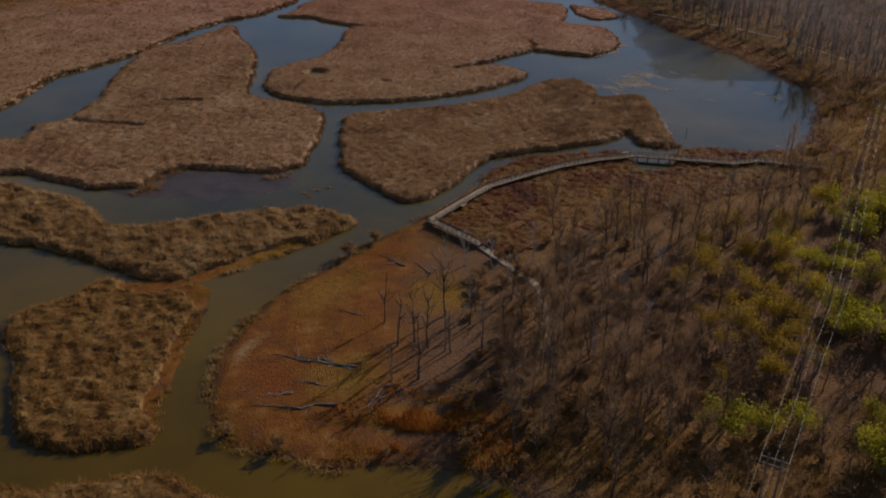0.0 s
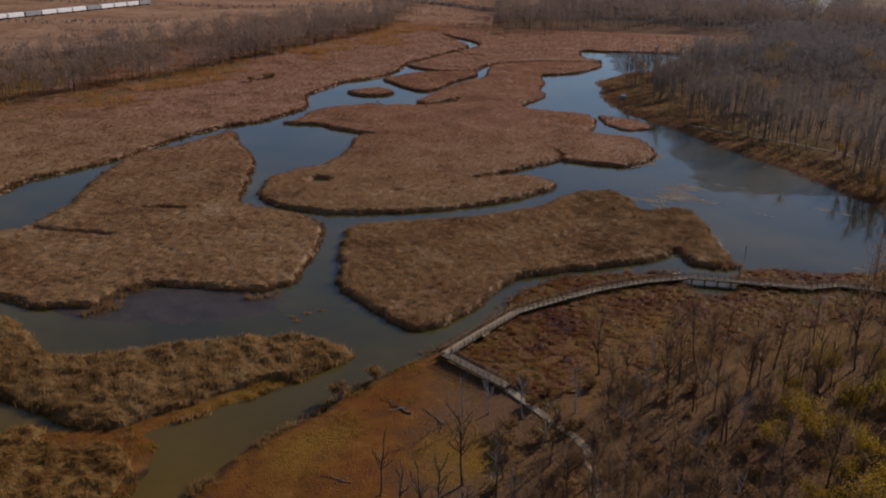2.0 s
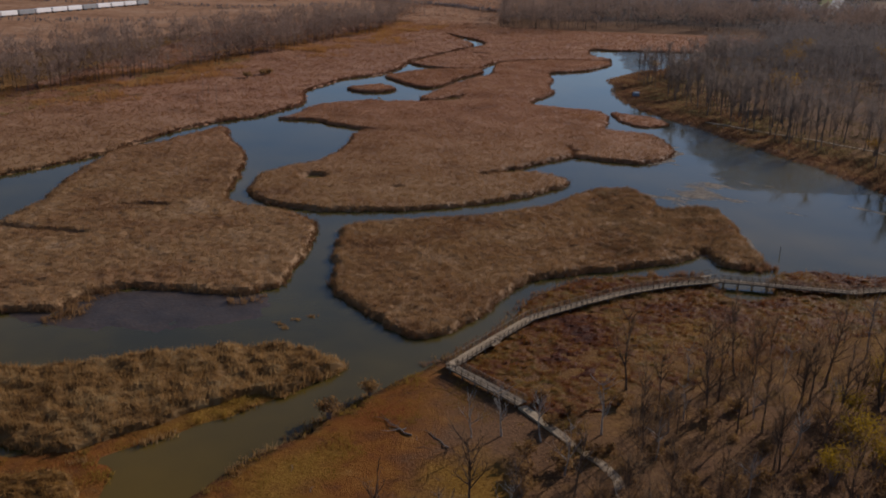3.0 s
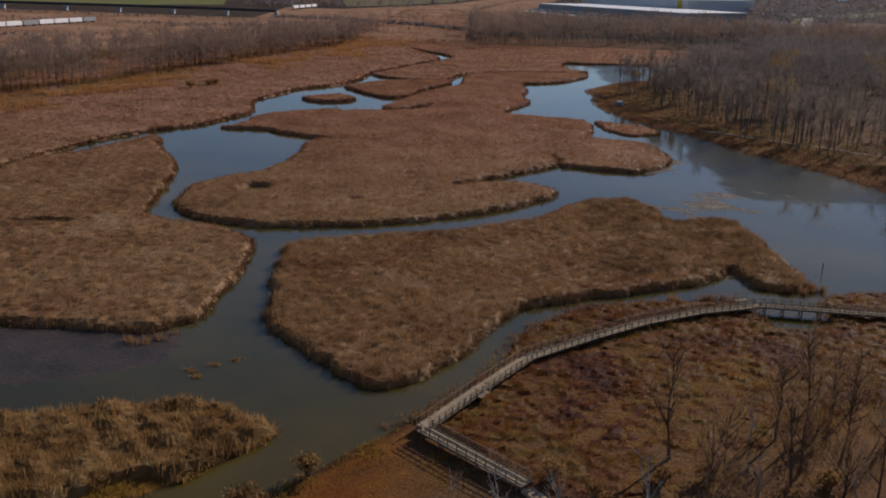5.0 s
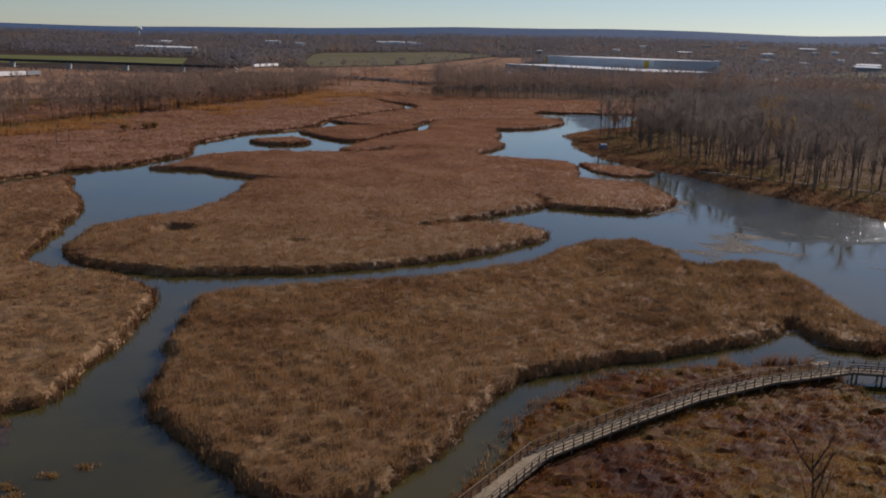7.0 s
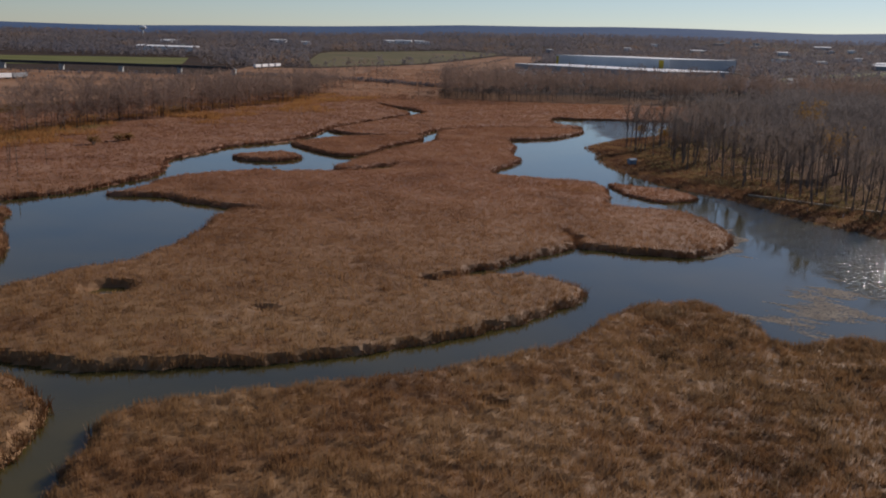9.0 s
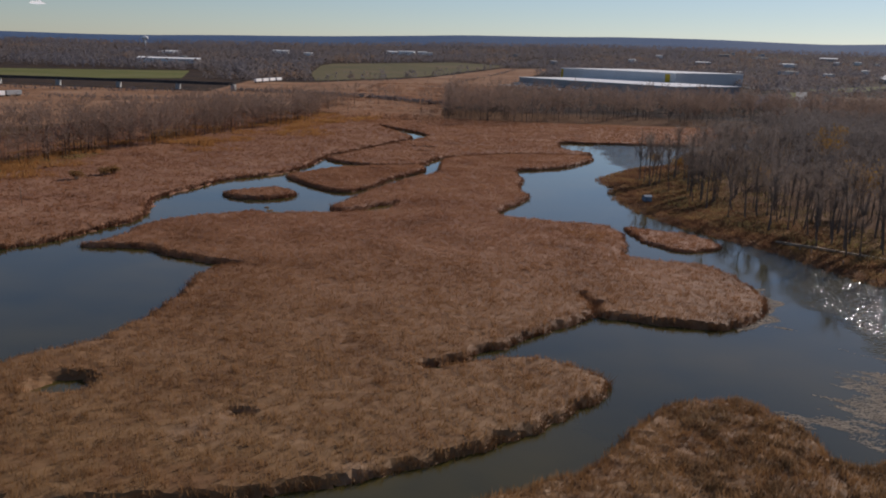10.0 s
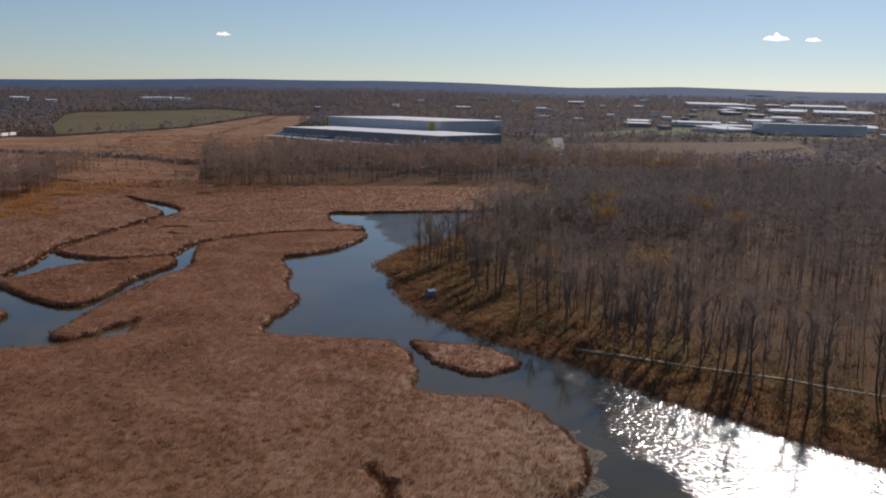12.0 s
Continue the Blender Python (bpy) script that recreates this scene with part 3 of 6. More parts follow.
def blades(x, y, base, height, count, width, radius, lean, r):
    """count thin blades round each point; base and height may be arrays."""
    k = len(x)
    bx = np.repeat(x, count) + r.normal(0, radius, k * count)
    by = np.repeat(y, count) + r.normal(0, radius, k * count)
    bz = np.repeat(np.broadcast_to(base, (k,)), count)
    h = np.repeat(np.broadcast_to(height, (k,)), count) * r.uniform(0.6, 1.15, k * count)
    a = r.uniform(0, math.tau, k * count)
    w = width * r.uniform(0.6, 1.3, k * count) / 2
    ox, oy = np.cos(a) * w, np.sin(a) * w
    # each tuft leans its own way, with its neighbours
    lodge = patchy(x, y, 1.8, 91) * 9 + patchy(x, y, 0.9, 92) * 4
    la = np.repeat(lodge, count) + r.normal(0, 2.2, k * count)
    ln = np.abs(r.normal(0, lean, k * count)) * h
    z0 = bz - 0.1
    t = np.empty((k * count, 3, 3))
    t[:, 0] = np.stack([bx - ox, by - oy, z0], 1)
    t[:, 1] = np.stack([bx + ox, by + oy, z0], 1)
    t[:, 2] = np.stack([bx + np.cos(la) * ln, by + np.sin(la) * ln, bz + h], 1)
    return t


def edge_points(outline, every, back, r):
    a, b = outline, np.roll(outline, -1, 0)
    seg = np.linalg.norm(b - a, axis=1)
    out = []
    for p, q, s in zip(a, b, seg):
        k = max(1, int(s / every))
        t = r.uniform(0, 1, k)[:, None]
        nrm = np.array([q[1] - p[1], p[0] - q[0]]) / max(s, 1e-6)
        out.append(p + (q - p) * t + nrm * r.uniform(-back, back, k)[:, None])
    return np.concatenate(out)


GAPS = [smooth_outline(g, 0.2, 3, 1.0) for g in ([(-98, 151.5), (-86, 152.8), (-85.5, 154.4), (-97, 153.8)], [(-119, 129.2), (-108, 127.8), (-96, 127), (-96, 128.5), (-108, 129.6), (-119, 131)], [(-30, 184), (-27, 183.5), (-26.5, 184.6), (-29.5, 185)], [(4, 150), (6, 149.5), (6.5, 150.6), (4.6, 151)], [(-25, 522.5), (-19, 525), (-13, 524), (-13, 522), (-20, 521)], [(-10, 538), (-4, 541.5), (3, 541), (3, 539), (-5, 538.5)], [(-21, 505), (-16, 500), (-15, 501.5), (-20, 507)])]


def bare_shore(key, x, y):
    """Metres of bare mud between a bed's shore and its reeds."""
    wob = 0.6 + 0.8 * patchy(x, y, 5, 55)
    if key == "lower":
        # shore that faces the river bend
        off = ((x + 53) * 34 - (y - 33) * 31.5) / 46.3
        return np.clip(5.5 + off, 0, 5.5) * (off > -9) * np.clip((-30 - x) / 8, 0, 1) * (x > -62) * wob
    if key == "point":
        return (np.clip((x + 53) / 8, 0, 1) * np.clip((y + 14) / 8, 0, 1) * 4 + np.clip((y - 24) / 6, 0, 1) * (x > -66) * 5) * wob
    return 0 * x


def canopy(outline, box, step, height, rough_len, amp, r, gaps=(), key=""):
    """The matted top of a reed bed: an uneven skin that falls to the water at its rim. Also gives its height at any point."""
    lo, hi = outline.min(0) - 2, outline.max(0) + 2
    if box:
        lo, hi = np.maximum(lo, box[:2]), np.minimum(hi, box[2:])
    xs, ys = np.arange(lo[0], hi[0], step), np.arange(lo[1], hi[1], step)
    gx, gy = np.meshgrid(xs, ys)
    gx = gx + r.uniform(-0.32, 0.32, gx.shape) * step
    gy = gy + r.uniform(-0.32, 0.32, gy.shape) * step
    d = signed_distance(gx.ravel(), gy.ravel(), outline)
    d = d - bare_shore(key, gx.ravel(), gy.ravel())
    for g in gaps:
        d = np.minimum(d, -signed_distance(gx.ravel(), gy.ravel(), g))
    z = canopy_height(gx.ravel(), gy.ravel(), d, height, rough_len, amp)
    P = np.stack([gx.ravel(), gy.ravel(), z], 1).reshape(*gx.shape, 3)
    d = d.reshape(gx.shape)
    on = np.maximum(np.maximum(d[:-1, :-1], d[1:, 1:]), np.maximum(d[:-1, 1:], d[1:, :-1])) > 0
    a, b, c, e = P[:-1, :-1][on], P[:-1, 1:][on], P[1:, 1:][on], P[1:, :-1][on]
    return np.concatenate([np.stack([a, b, c], 1), np.stack([a, c, e], 1)])


def canopy_height(x, y, d, height, rough_len, amp):
    bumps = 0.6 * patchy(x, y, rough_len, 2) + 0.4 * patchy(x, y, rough_len * 0.42, 3)
    top = height * (0.68 + 0.14 * patchy(x, y, 13, 1) + amp * (bumps - 0.5))
    return np.where(d < -0.05, -0.12, np.clip(top * np.clip(0.2 + d / (0.5 + 0.7 * patchy(x, y, 2.2, 8)), 0.2, 1), 0.1, 9))


def reed_bed(key, density, count, width, label, height=1.5, box=None, step=1.0, mat=None, amp=0.34, lump=1.7, strand=0.65):
    o = OUTLINES[key]
    r = np.random.default_rng(len(key) * 31 + int(density * 100))
    gaps = GAPS + ([OUTLINES["pond"]] if key == "main" else [])
    gaps = [g for g in gaps if (g[:, 0].max() > o[:, 0].min()) and (g[:, 0].min() < o[:, 0].max()) and (g[:, 1].max() > o[:, 1].min()) and (g[:, 1].min() < o[:, 1].max())]
    tris = [canopy(o, box, step, height, lump, amp, r, gaps, key)]
    x, y, d = scatter(o, density, 0.0, box, int(r.integers(1, 9999)))
    d = d - bare_shore(key, x, y)
    for g in gaps:
        d = np.minimum(d, -signed_distance(x, y, g))
    keep = d > 0.15
    x, y, d = x[keep], y[keep], d[keep]
    z = canopy_height(x, y, d, height, lump, amp)
    e = edge_points(o, 0.27, 0.55, r)
    if box:
        e = e[(e[:, 0] > box[0]) & (e[:, 1] > box[1]) & (e[:, 0] < box[2]) & (e[:, 1] < box[3])]
    e = e[(bare_shore(key, e[:, 0], e[:, 1]) < 0.6) | (patchy(e[:, 0], e[:, 1], 4, 56) > 0.72)]
    he = height * (0.42 + 0.7 * patchy(e[:, 0], e[:, 1], 1.8, 4))
    tris.append(blades(e[:, 0], e[:, 1], 0.0, he, count + 2, width * 1.2, 0.28, 0.4, r))
    tris.append(blades(x, y, z - 0.12, strand * (0.55 + 0.8 * patchy(x, y, lump * 0.5, 4)), count, width, 0.34, 0.38, r))
    ob = new("reed_bed", tri_mesh("reed_bed", np.concatenate(tris), mat or REED, THATCH if mat is None else mat, len(tris[0]) + len(tris[1])))
    return tagged(ob, label, "reed bed", "reed beds", "stuff")


reed_bed("mid", 4.4, 6, 0.085, "reddish-brown dry reed island ringed by narrow channels", step=0.7, strand=0.9, amp=0.5, lump=1.5)
reed_bed("main", 2.2, 5, 0.12, "large reddish-brown reed island in the middle of the marsh", step=1.0, strand=0.8, amp=0.24, lump=1.7)
reed_bed("left", 2.2, 5, 0.15, "russet reed island with a ragged muddy southern edge", box=(-170, 70, -30, 270), amp=0.5)
reed_bed("lower", 3.2, 6, 0.12, "tawny clumped reeds on a low river spit", 1.5, (-140, 20, 0, 100), 0.7, TAWNY, 1.15, 2.2, 0.9)
reed_bed("point", 3.6, 6, 0.12, "tawny dry reed island beside the green river", 1.5, None, 0.7, OCHRE, 0.85, 1.6, 0.7)
reed_bed("south", 3.2, 6, 0.12, "tawny reeds along the southern river bank", 1.5, (-110, -60, 10, -10), 0.7, OCHRE, 0.5, 1.1, 0.6)
reed_bed("south", 0.12, 4, 0.5, "tawny reed marsh spreading south of the river", 1.5, (-300, -200, -106, -14), 3.5, OCHRE, 0.4, 4)
reed_bed("south", 0.12, 4, 0.5, "tawny reed marsh spreading south of the river", 1.5, (-112, -200, 72, -56), 3.5, OCHRE, 0.4, 4)
reed_bed("south", 0.8, 5, 0.2, "tawny reeds along the southern river bank", 1.5, (10, -60, 72, -30), 1.6, OCHRE, 0.4, 3)
reed_bed("islet", 2.0, 6, 0.2, "small oval reed islet in a blue pool")
reed_bed("centre", 1.8, 6, 0.22, "flat reed island among winding pools")
reed_bed("bar", 1.8, 6, 0.2, "low brown reed bar off the wooded shore", 0.85)
reed_bed("north", 0.8, 5, 0.32, "wide reddish reed marsh in front of bare woods", 1.5, (-90, 440, 200, 716), 1.4, None, 0.22, 3)
reed_bed("west", 0.55, 5, 0.36, "brown reed meadow along the western channel", 1.5, (-215, 90, -20, 720), 2.0, None, 0.22, 4)


def east_cover():
    """Rust sedge inside the boardwalk, tall grass on the mud flat, fringe of reeds on the shores."""
    o = OUTLINES["east"]
    r = np.random.default_rng(21)
    marsh = smooth_outline([(-5.3, 72.8), (1, 82), (6.5, 94), (8.6, 101), (12.4, 107), (17, 113), (22, 117), (29, 119.5), (41, 122), (46, 122.3), (50, 118), (51, 111), (59, 110), (62, 117), (65, 127), (74, 130.3), (86, 129), (96, 130), (100, 108), (70, 92), (40, 70), (20, 56), (12, 54), (2, 66)], 0.6, 9)
    skin = canopy(marsh, None, 0.7, 0.8, 1.3, 1.1, r)
    x, y, d = scatter(marsh, 4.0, 0.2, None, 3)
    h = canopy_height(x, y, d, 0.8, 1.3, 1.1)
    ob = new("sedge", tri_mesh("sedge", np.concatenate([skin, blades(x, y, h - 0.1, 0.2 + 0.4 * patchy(x, y, 1.4, 6), 6, 0.1, 0.3, 0.7, r)]), SEDGE))
    tagged(ob, "rust-red sedge tussocks on wet ground inside the boardwalk", "sedge", "", "stuff")
    x, y, d = scatter(o, 3.2, 0.6, (-40, -40, 60, 72), 4)
    keep = (patchy(x, y, 6, 12) + 0.35 * patchy(x, y, 1.6, 13) > 0.62) & ((y - 69) < -0.75 * (x + 5)) & (np.hypot((x + 31) / 1.0, (y - 10) / 2.0) > 6) & (np.hypot(x + 27, y - 1) > 6)
    x, y = x[keep], y[keep]
    ob = new("marsh_grass", tri_mesh("marsh_grass", blades(x, y, 0.34, 0.14 + 0.5 * patchy(x, y, 3, 5) ** 2, 6, 0.09, 0.3, 0.6, r), GRASS))
    tagged(ob, "short golden grass growing in patches on rust mud", "grass", "", "stuff")
    e = edge_points(o, 0.25, 1.0, r)
    e = e[(e[:, 0] < 14) & (e[:, 1] < 72) & (e[:, 1] > -24)]
    e = e[patchy(e[:, 0], e[:, 1], 7, 27) > 0.5]
    tuft = np.array([(-26.6, -13.7), (-24.5, -13), (-28.5, -12.6), (-22.9, 47.3), (-22, 48.6), (-38, 7.3), (-37.5, 9), (-36.7, -4.3), (-36, -5.5), (-20, 52), (-34, 22), (-30, 33)])
    e = np.concatenate([e, np.repeat(tuft, 12, 0) + r.normal(0, 0.8, (len(tuft) * 12, 2))])
    ob = new("bank_reeds", tri_mesh("bank_reeds", blades(e[:, 0], e[:, 1], 0.15, 0.25 + 0.8 * patchy(e[:, 0], e[:, 1], 3, 9), 7, 0.1, 0.3, 0.6, r), TAWNY))
    tagged(ob, "tawny reed tufts fringing the river side of the mud flat", "reeds", "", "stuff")
    e = edge_points(o, 0.3, 1.6, r)
    e = e[(e[:, 0] < 130) & (e[:, 1] > 70) & (e[:, 1] < 600) & (e[:, 1] < 560)]
    ob = new("shore_reeds", tri_mesh("shore_reeds", blades(e[:, 0], e[:, 1], 0.1, 0.3 + 0.8 * patchy(e[:, 0], e[:, 1], 4, 9), 7, 0.12, 0.4, 0.6, r), BANK_SEDGE))
    tagged(ob, "dry brown reeds fringing the wooded eastern shore", "reeds", "", "stuff")
    x, y, d = scatter(o, 0.9, 1.0, (50, 200, 200, 560), 5)
    keep = d < 22 + 12 * patchy(x, y, 20, 3) + 16 * ((y > 325) & (y < 425))
    x, y, d = x[keep], y[keep], d[keep]
    ob = new("bank_scrub", tri_mesh("bank_scrub", blades(x, y, 0.34, 0.4 + 0.8 * patchy(x, y, 5, 14), 7, 0.2, 0.4, 0.6, r), BANK_SEDGE))
    tagged(ob, "brown scrub and grass on the bank below bare trees", "scrub", "", "stuff")


east_cover()
RANK = foliage("rank_reed_straw", [(0.085, 0.05, 0.027), (0.14, 0.084, 0.044), (0.20, 0.125, 0.066), (0.28, 0.19, 0.11)], 0.12, 0.4, 0.8)
RUST_BRUSH = foliage("rust_brush", [(0.18, 0.05, 0.01), (0.30, 0.095, 0.015), (0.38, 0.15, 0.022), (0.33, 0.18, 0.03)], 0.15)
OLIVE_STRAW = foliage("olive_straw", [(0.20, 0.135, 0.055), (0.27, 0.185, 0.07), (0.33, 0.225, 0.085), (0.36, 0.21, 0.09)], 0.05, 0.4)


RUST_PATCH = [(33.5, 312), (36, 308), (30, 316), (38, 313)]


def rank_growth():
    """Coarser tufts over the eastern end of one bed, grass on bare shores, olive sedge in the western meadow."""
    r = np.random.default_rng(27)
    x, y, d = scatter(OUTLINES["mid"], 2.6, 0.2, (18, 120, 70, 200), 31)
    keep = (x + 16 * patchy(x, y, 9, 61) > 36) & (patchy(x, y, 2.2, 62) > 0.42)
    x, y, d = x[keep], y[keep], d[keep]
    z = canopy_height(x, y, d, 1.5, 1.5, 0.5)
    ob = new("rank_reeds", tri_mesh("rank_reeds", blades(x, y, z - 0.2, 0.4 + 1.0 * patchy(x, y, 1.6, 63), 9, 0.12, 0.25, 0.55, r), RANK))
    tagged(ob, "coarse dark reed tufts at the lake end of a reed island", "reeds", "", "stuff")
    tuft = np.array([(63.5, 131), (64.5, 133), (62, 129.5), (66, 131.5), (59, 129.8), (42.5, 123.6), (44, 124), (46, 124), (48, 123.4), (37, 123)])
    e = np.repeat(tuft, 14, 0) + r.normal(0, 0.5, (len(tuft) * 14, 2))
    ob = new("cattails", tri_mesh("cattails", blades(e[:, 0], e[:, 1], 0.0, 1.5, 7, 0.1, 0.2, 0.3, r), BANK_SEDGE))
    tagged(ob, "upright brown cattail tufts standing in the water", "reeds", "", "stuff")
    e = np.repeat(np.array(RUST_PATCH), 70, 0) + r.normal(0, 2.2, (len(RUST_PATCH) * 70, 2))
    e = e[signed_distance(e[:, 0], e[:, 1], OUTLINES["main"]) > 1]
    ob = new("rust_sedge_patch", tri_mesh("rust_sedge_patch", blades(e[:, 0], e[:, 1], 0.85, 0.6, 7, 0.2, 0.3, 0.6, r), GOLD_SCRUB))
    tagged(ob, "rust-orange sedge patch among brown reeds", "sedge", "", "stuff")
    xs, ys = [], []
    for key in ("lower", "point"):
        x, y, d = scatter(OUTLINES[key], 4.0, 0.1, (-80, -25, -15, 75), 33)
        b = bare_shore(key, x, y)
        keep = (b > d - 1) & (patchy(x, y, 3, 64) > 0.22)
        xs.append(x[keep])
        ys.append(y[keep])
    x, y = np.concatenate(xs), np.concatenate(ys)
    ob = new("shore_grass", tri_mesh("shore_grass", blades(x, y, 0.2, 0.15 + 0.8 * patchy(x, y, 1.8, 65) ** 2, 6, 0.11, 0.3, 0.6, r), GRASS))
    tagged(ob, "short orange-gold grass on a bare muddy shore", "grass", "", "stuff")
    strip = smooth_outline([(-240, 215), (-196, 225), (-187, 258), (-176, 310), (-164, 362), (-148, 420), (-156, 470), (-176, 400), (-196, 330), (-215, 290), (-250, 260)], 2.0, 7, 6)
    x, y, d = scatter(strip, 0.35, 0, None, 35)
    keep = patchy(x, y, 14, 66) > 0.3
    x, y = x[keep], y[keep]
    ob = new("meadow_sedge", tri_mesh("meadow_sedge", blades(x, y, 0.9, 0.5 + 0.8 * patchy(x, y, 8, 67), 6, 0.55, 0.7, 0.8, r), OLIVE_STRAW))
    tagged(ob, "olive-gold sedge along the edge of the western meadow", "sedge", "", "stuff")


rank_growth()


def undergrowth():
    o = OUTLINES["east"]
    r = np.random.default_rng(23)
    x, y, d = scatter(o, 1.5, 2.0, (2, -60, 135, 112), 6)
    keep = ((y - 69) < -0.7 * (x + 5) + 60 * (x > 40)) & (x > 6 + 8 * patchy(x, y, 12, 5)) & (patchy(x, y, 5, 21) > 0.15) & ~((y > 88) & (x < 60))
    x, y = x[keep], y[keep]
    h = 0.3 + 1.7 * patchy(x, y, 4, 16) ** 1.5
    ob = new("thicket", tri_mesh("thicket", blades(x, y, 0.34, h, 6, 0.11, 0.4, 0.6, r), THICKET))
    tagged(ob, "tangled brown undergrowth below bare trees on the spit", "undergrowth", "", "stuff")
    x, y, d = scatter(o, 0.7, 2.0, (98, 60, 215, 215), 26)
    keep = patchy(x, y, 9, 28) > 0.2
    x, y = x[keep], y[keep]
    ob = new("lakeside_thicket", tri_mesh("lakeside_thicket", blades(x, y, 0.34, 0.6 + 2.2 * patchy(x, y, 6, 29) ** 1.5, 6, 0.22, 0.6, 0.6, r), THICKET))
    tagged(ob, "brown undergrowth round the end of the lake", "undergrowth", "", "stuff")
    x, y, d = scatter(o, 0.36, 14, (60, 190, 270, 560), 7)
    h = 0.4 + 1.4 * patchy(x, y, 7, 17) ** 1.5
    ob = new("forest_floor_scrub", tri_mesh("forest_floor_scrub", blades(x, y, 0.5, h, 4, 0.42, 0.7, 0.8, r), FLOOR_SCRUB))
    tagged(ob, "olive and brown scrub on the floor of bare woods", "undergrowth", "", "stuff")
    # rust and gold brush in the sun along the south end of the flat
    x, y = r.normal(2, 7, 2200), r.normal(-11, 5, 2200)
    keep = (signed_distance(x, y, o) > 1) & (patchy(x, y, 4, 71) > 0.35)
    x, y = x[keep], y[keep]
    ob = new("rust_brush", tri_mesh("rust_brush", blades(x, y, 0.34, 0.3 + 1.1 * patchy(x, y, 3, 72), 8, 0.13, 0.4, 0.6, r), RUST_BRUSH))
    tagged(ob, "rust-orange brush at the south end of the mud flat", "brush", "", "stuff")
    # gold scrub along the edge of the western woods
    y = r.uniform(270, 720, 6500)
    x = np.interp(y, WEST_WOOD_Y, WEST_WOOD_X) + r.uniform(-34, 36, 6500) * (0.4 + patchy(y, y * 0, 25, 3))
    keep = patchy(x, y, 18, 31) > 0.36
    x, y = x[keep], y[keep]
    ob = new("gold_scrub", tri_mesh("gold_scrub", blades(x, y, 0.34, 0.9 + 2.6 * patchy(x, y, 8, 32), 7, 0.45, 0.7, 0.5, r), GOLD_SCRUB))
    tagged(ob, "golden scrub along the edge of the western woods", "scrub", "", "stuff")


undergrowth()


def floating_scum():
    """Pale mats adrift on the lake and along the tip of the main reed bed."""
    r = np.random.default_rng(29)
    n = 260000
    x, y = r.uniform(44, 114, n), r.uniform(132, 266, n)
    dm, dd = signed_distance(x, y, OUTLINES["main"]), signed_distance(x, y, OUTLINES["mid"])
    lake = (dm < 0) & (dd < 0) & (signed_distance(x, y, OUTLINES["east"]) < -1)
    u, v = x * 0.8 - y * 0.6, x * 0.6 + y * 0.8
    # long wind-drawn streaks, broken into crumbs
    drift = 0.6 * patchy(u / 5, v, 3.2, 41) + 0.4 * patchy(u / 3, v, 1.3, 42) + 0.3 * patchy(x, y, 9, 46)
    band = np.exp(-((x - 60) / 11) ** 2 - ((y - 197) / 14) ** 2) + 0.6 * np.exp(-((u + 66) / 16) ** 2 - ((v - 213) / 7) ** 2) + 0.35 * np.exp(-((x - 84) / 16) ** 2 - ((y - 152) / 9) ** 2)
    rim = ((dm > -0.4 - 4.0 * patchy(x, y, 4, 43)) & (x > 50) & (y > 232) & (y < 264)) | ((dd > -2.4 * patchy(x, y, 4, 44)) & (x > 50) & (y > 128) & (y < 182))
    keep = lake & (((drift + 0.55 * np.clip(band, 0, 1) > 1.02 + 0.2 * r.random(n))) | rim)
    x, y = x[keep], y[keep]
    k = len(x)
    a = r.uniform(0, math.tau, k)
    s = r.uniform(0.07, 0.26, k) * (0.6 + 0.8 * r.random(k))
    t = np.empty((k, 3, 3))
    for j in range(3):
        t[:, j] = np.stack([x + np.cos(a + j * 2.1) * s * 1.5, y + np.sin(a + j * 2.1) * s * 0.7, 0.012 + 0.012 * r.random(k)], 1)
    ob = new("floating_scum", tri_mesh("floating_scum", t, SCUM))
    tagged(ob, "pale floating algae scum drifting on the lake", "algae", "", "stuff")


floating_scum()


def mud_shelf():
    """Dark wet mud just clear of the water south of the western reed island."""
    r = np.random.default_rng(33)
    shelf = smooth_outline([(-92, 84), (-84, 86), (-76, 95), (-60, 98), (-48, 99), (-42, 97), (-41, 91), (-45, 84), (-54, 78), (-64, 77), (-74, 76), (-84, 78)], 0.8, 5)
    xs, ys = np.arange(-94, -38, 0.8), np.arange(72, 102, 0.8)
    me, x, y, z = sheet("mud_shelf", xs, ys, lambda a, b: np.clip(signed_distance(a, b, shelf) * 0.03 - 0.02, -0.4, 0.05) + (patchy(a, b, 3.0, 6) - 0.5) * 0.1 + (patchy(a, b, 1.1, 8) - 0.5) * 0.05, WET_MUD)
    tagged(new("mud_shelf", me), "dark wet mud shelf beside the reed island", "mud", "", "structure")
    x, y, d = scatter(shelf, 0.9, 0.3, None, 8)
    keep = (patchy(x, y, 4, 51) > 0.5) & (signed_distance(x, y, OUTLINES["left"]) > -7 * patchy(x, y, 9, 52))
    x, y = x[keep], y[keep]
    ob = new("stray_reeds", tri_mesh("stray_reeds", blades(x, y, 0.02, 0.6 + 0.9 * patchy(x, y, 2, 53), 16, 0.13, 0.4, 0.6, r), REED))
    tagged(ob, "stray dead reed tufts on wet mud", "reeds", "", "stuff")


mud_shelf()

# ---- boardwalk ----
DECK_Z, DECK_W = 1.25, 1.85
WALK_A = [(8.2, 57.0), (-4.0, 68.6)]
WALK_B = [(-4.0, 68.6), (2.8, 80.2), (9.9, 91.8), (19.8, 100.6), (29.2, 108.2), (39.5, 114.4), (51, 119), (63, 117.8), (78, 116.4), (86, 119.2), (104, 116)]


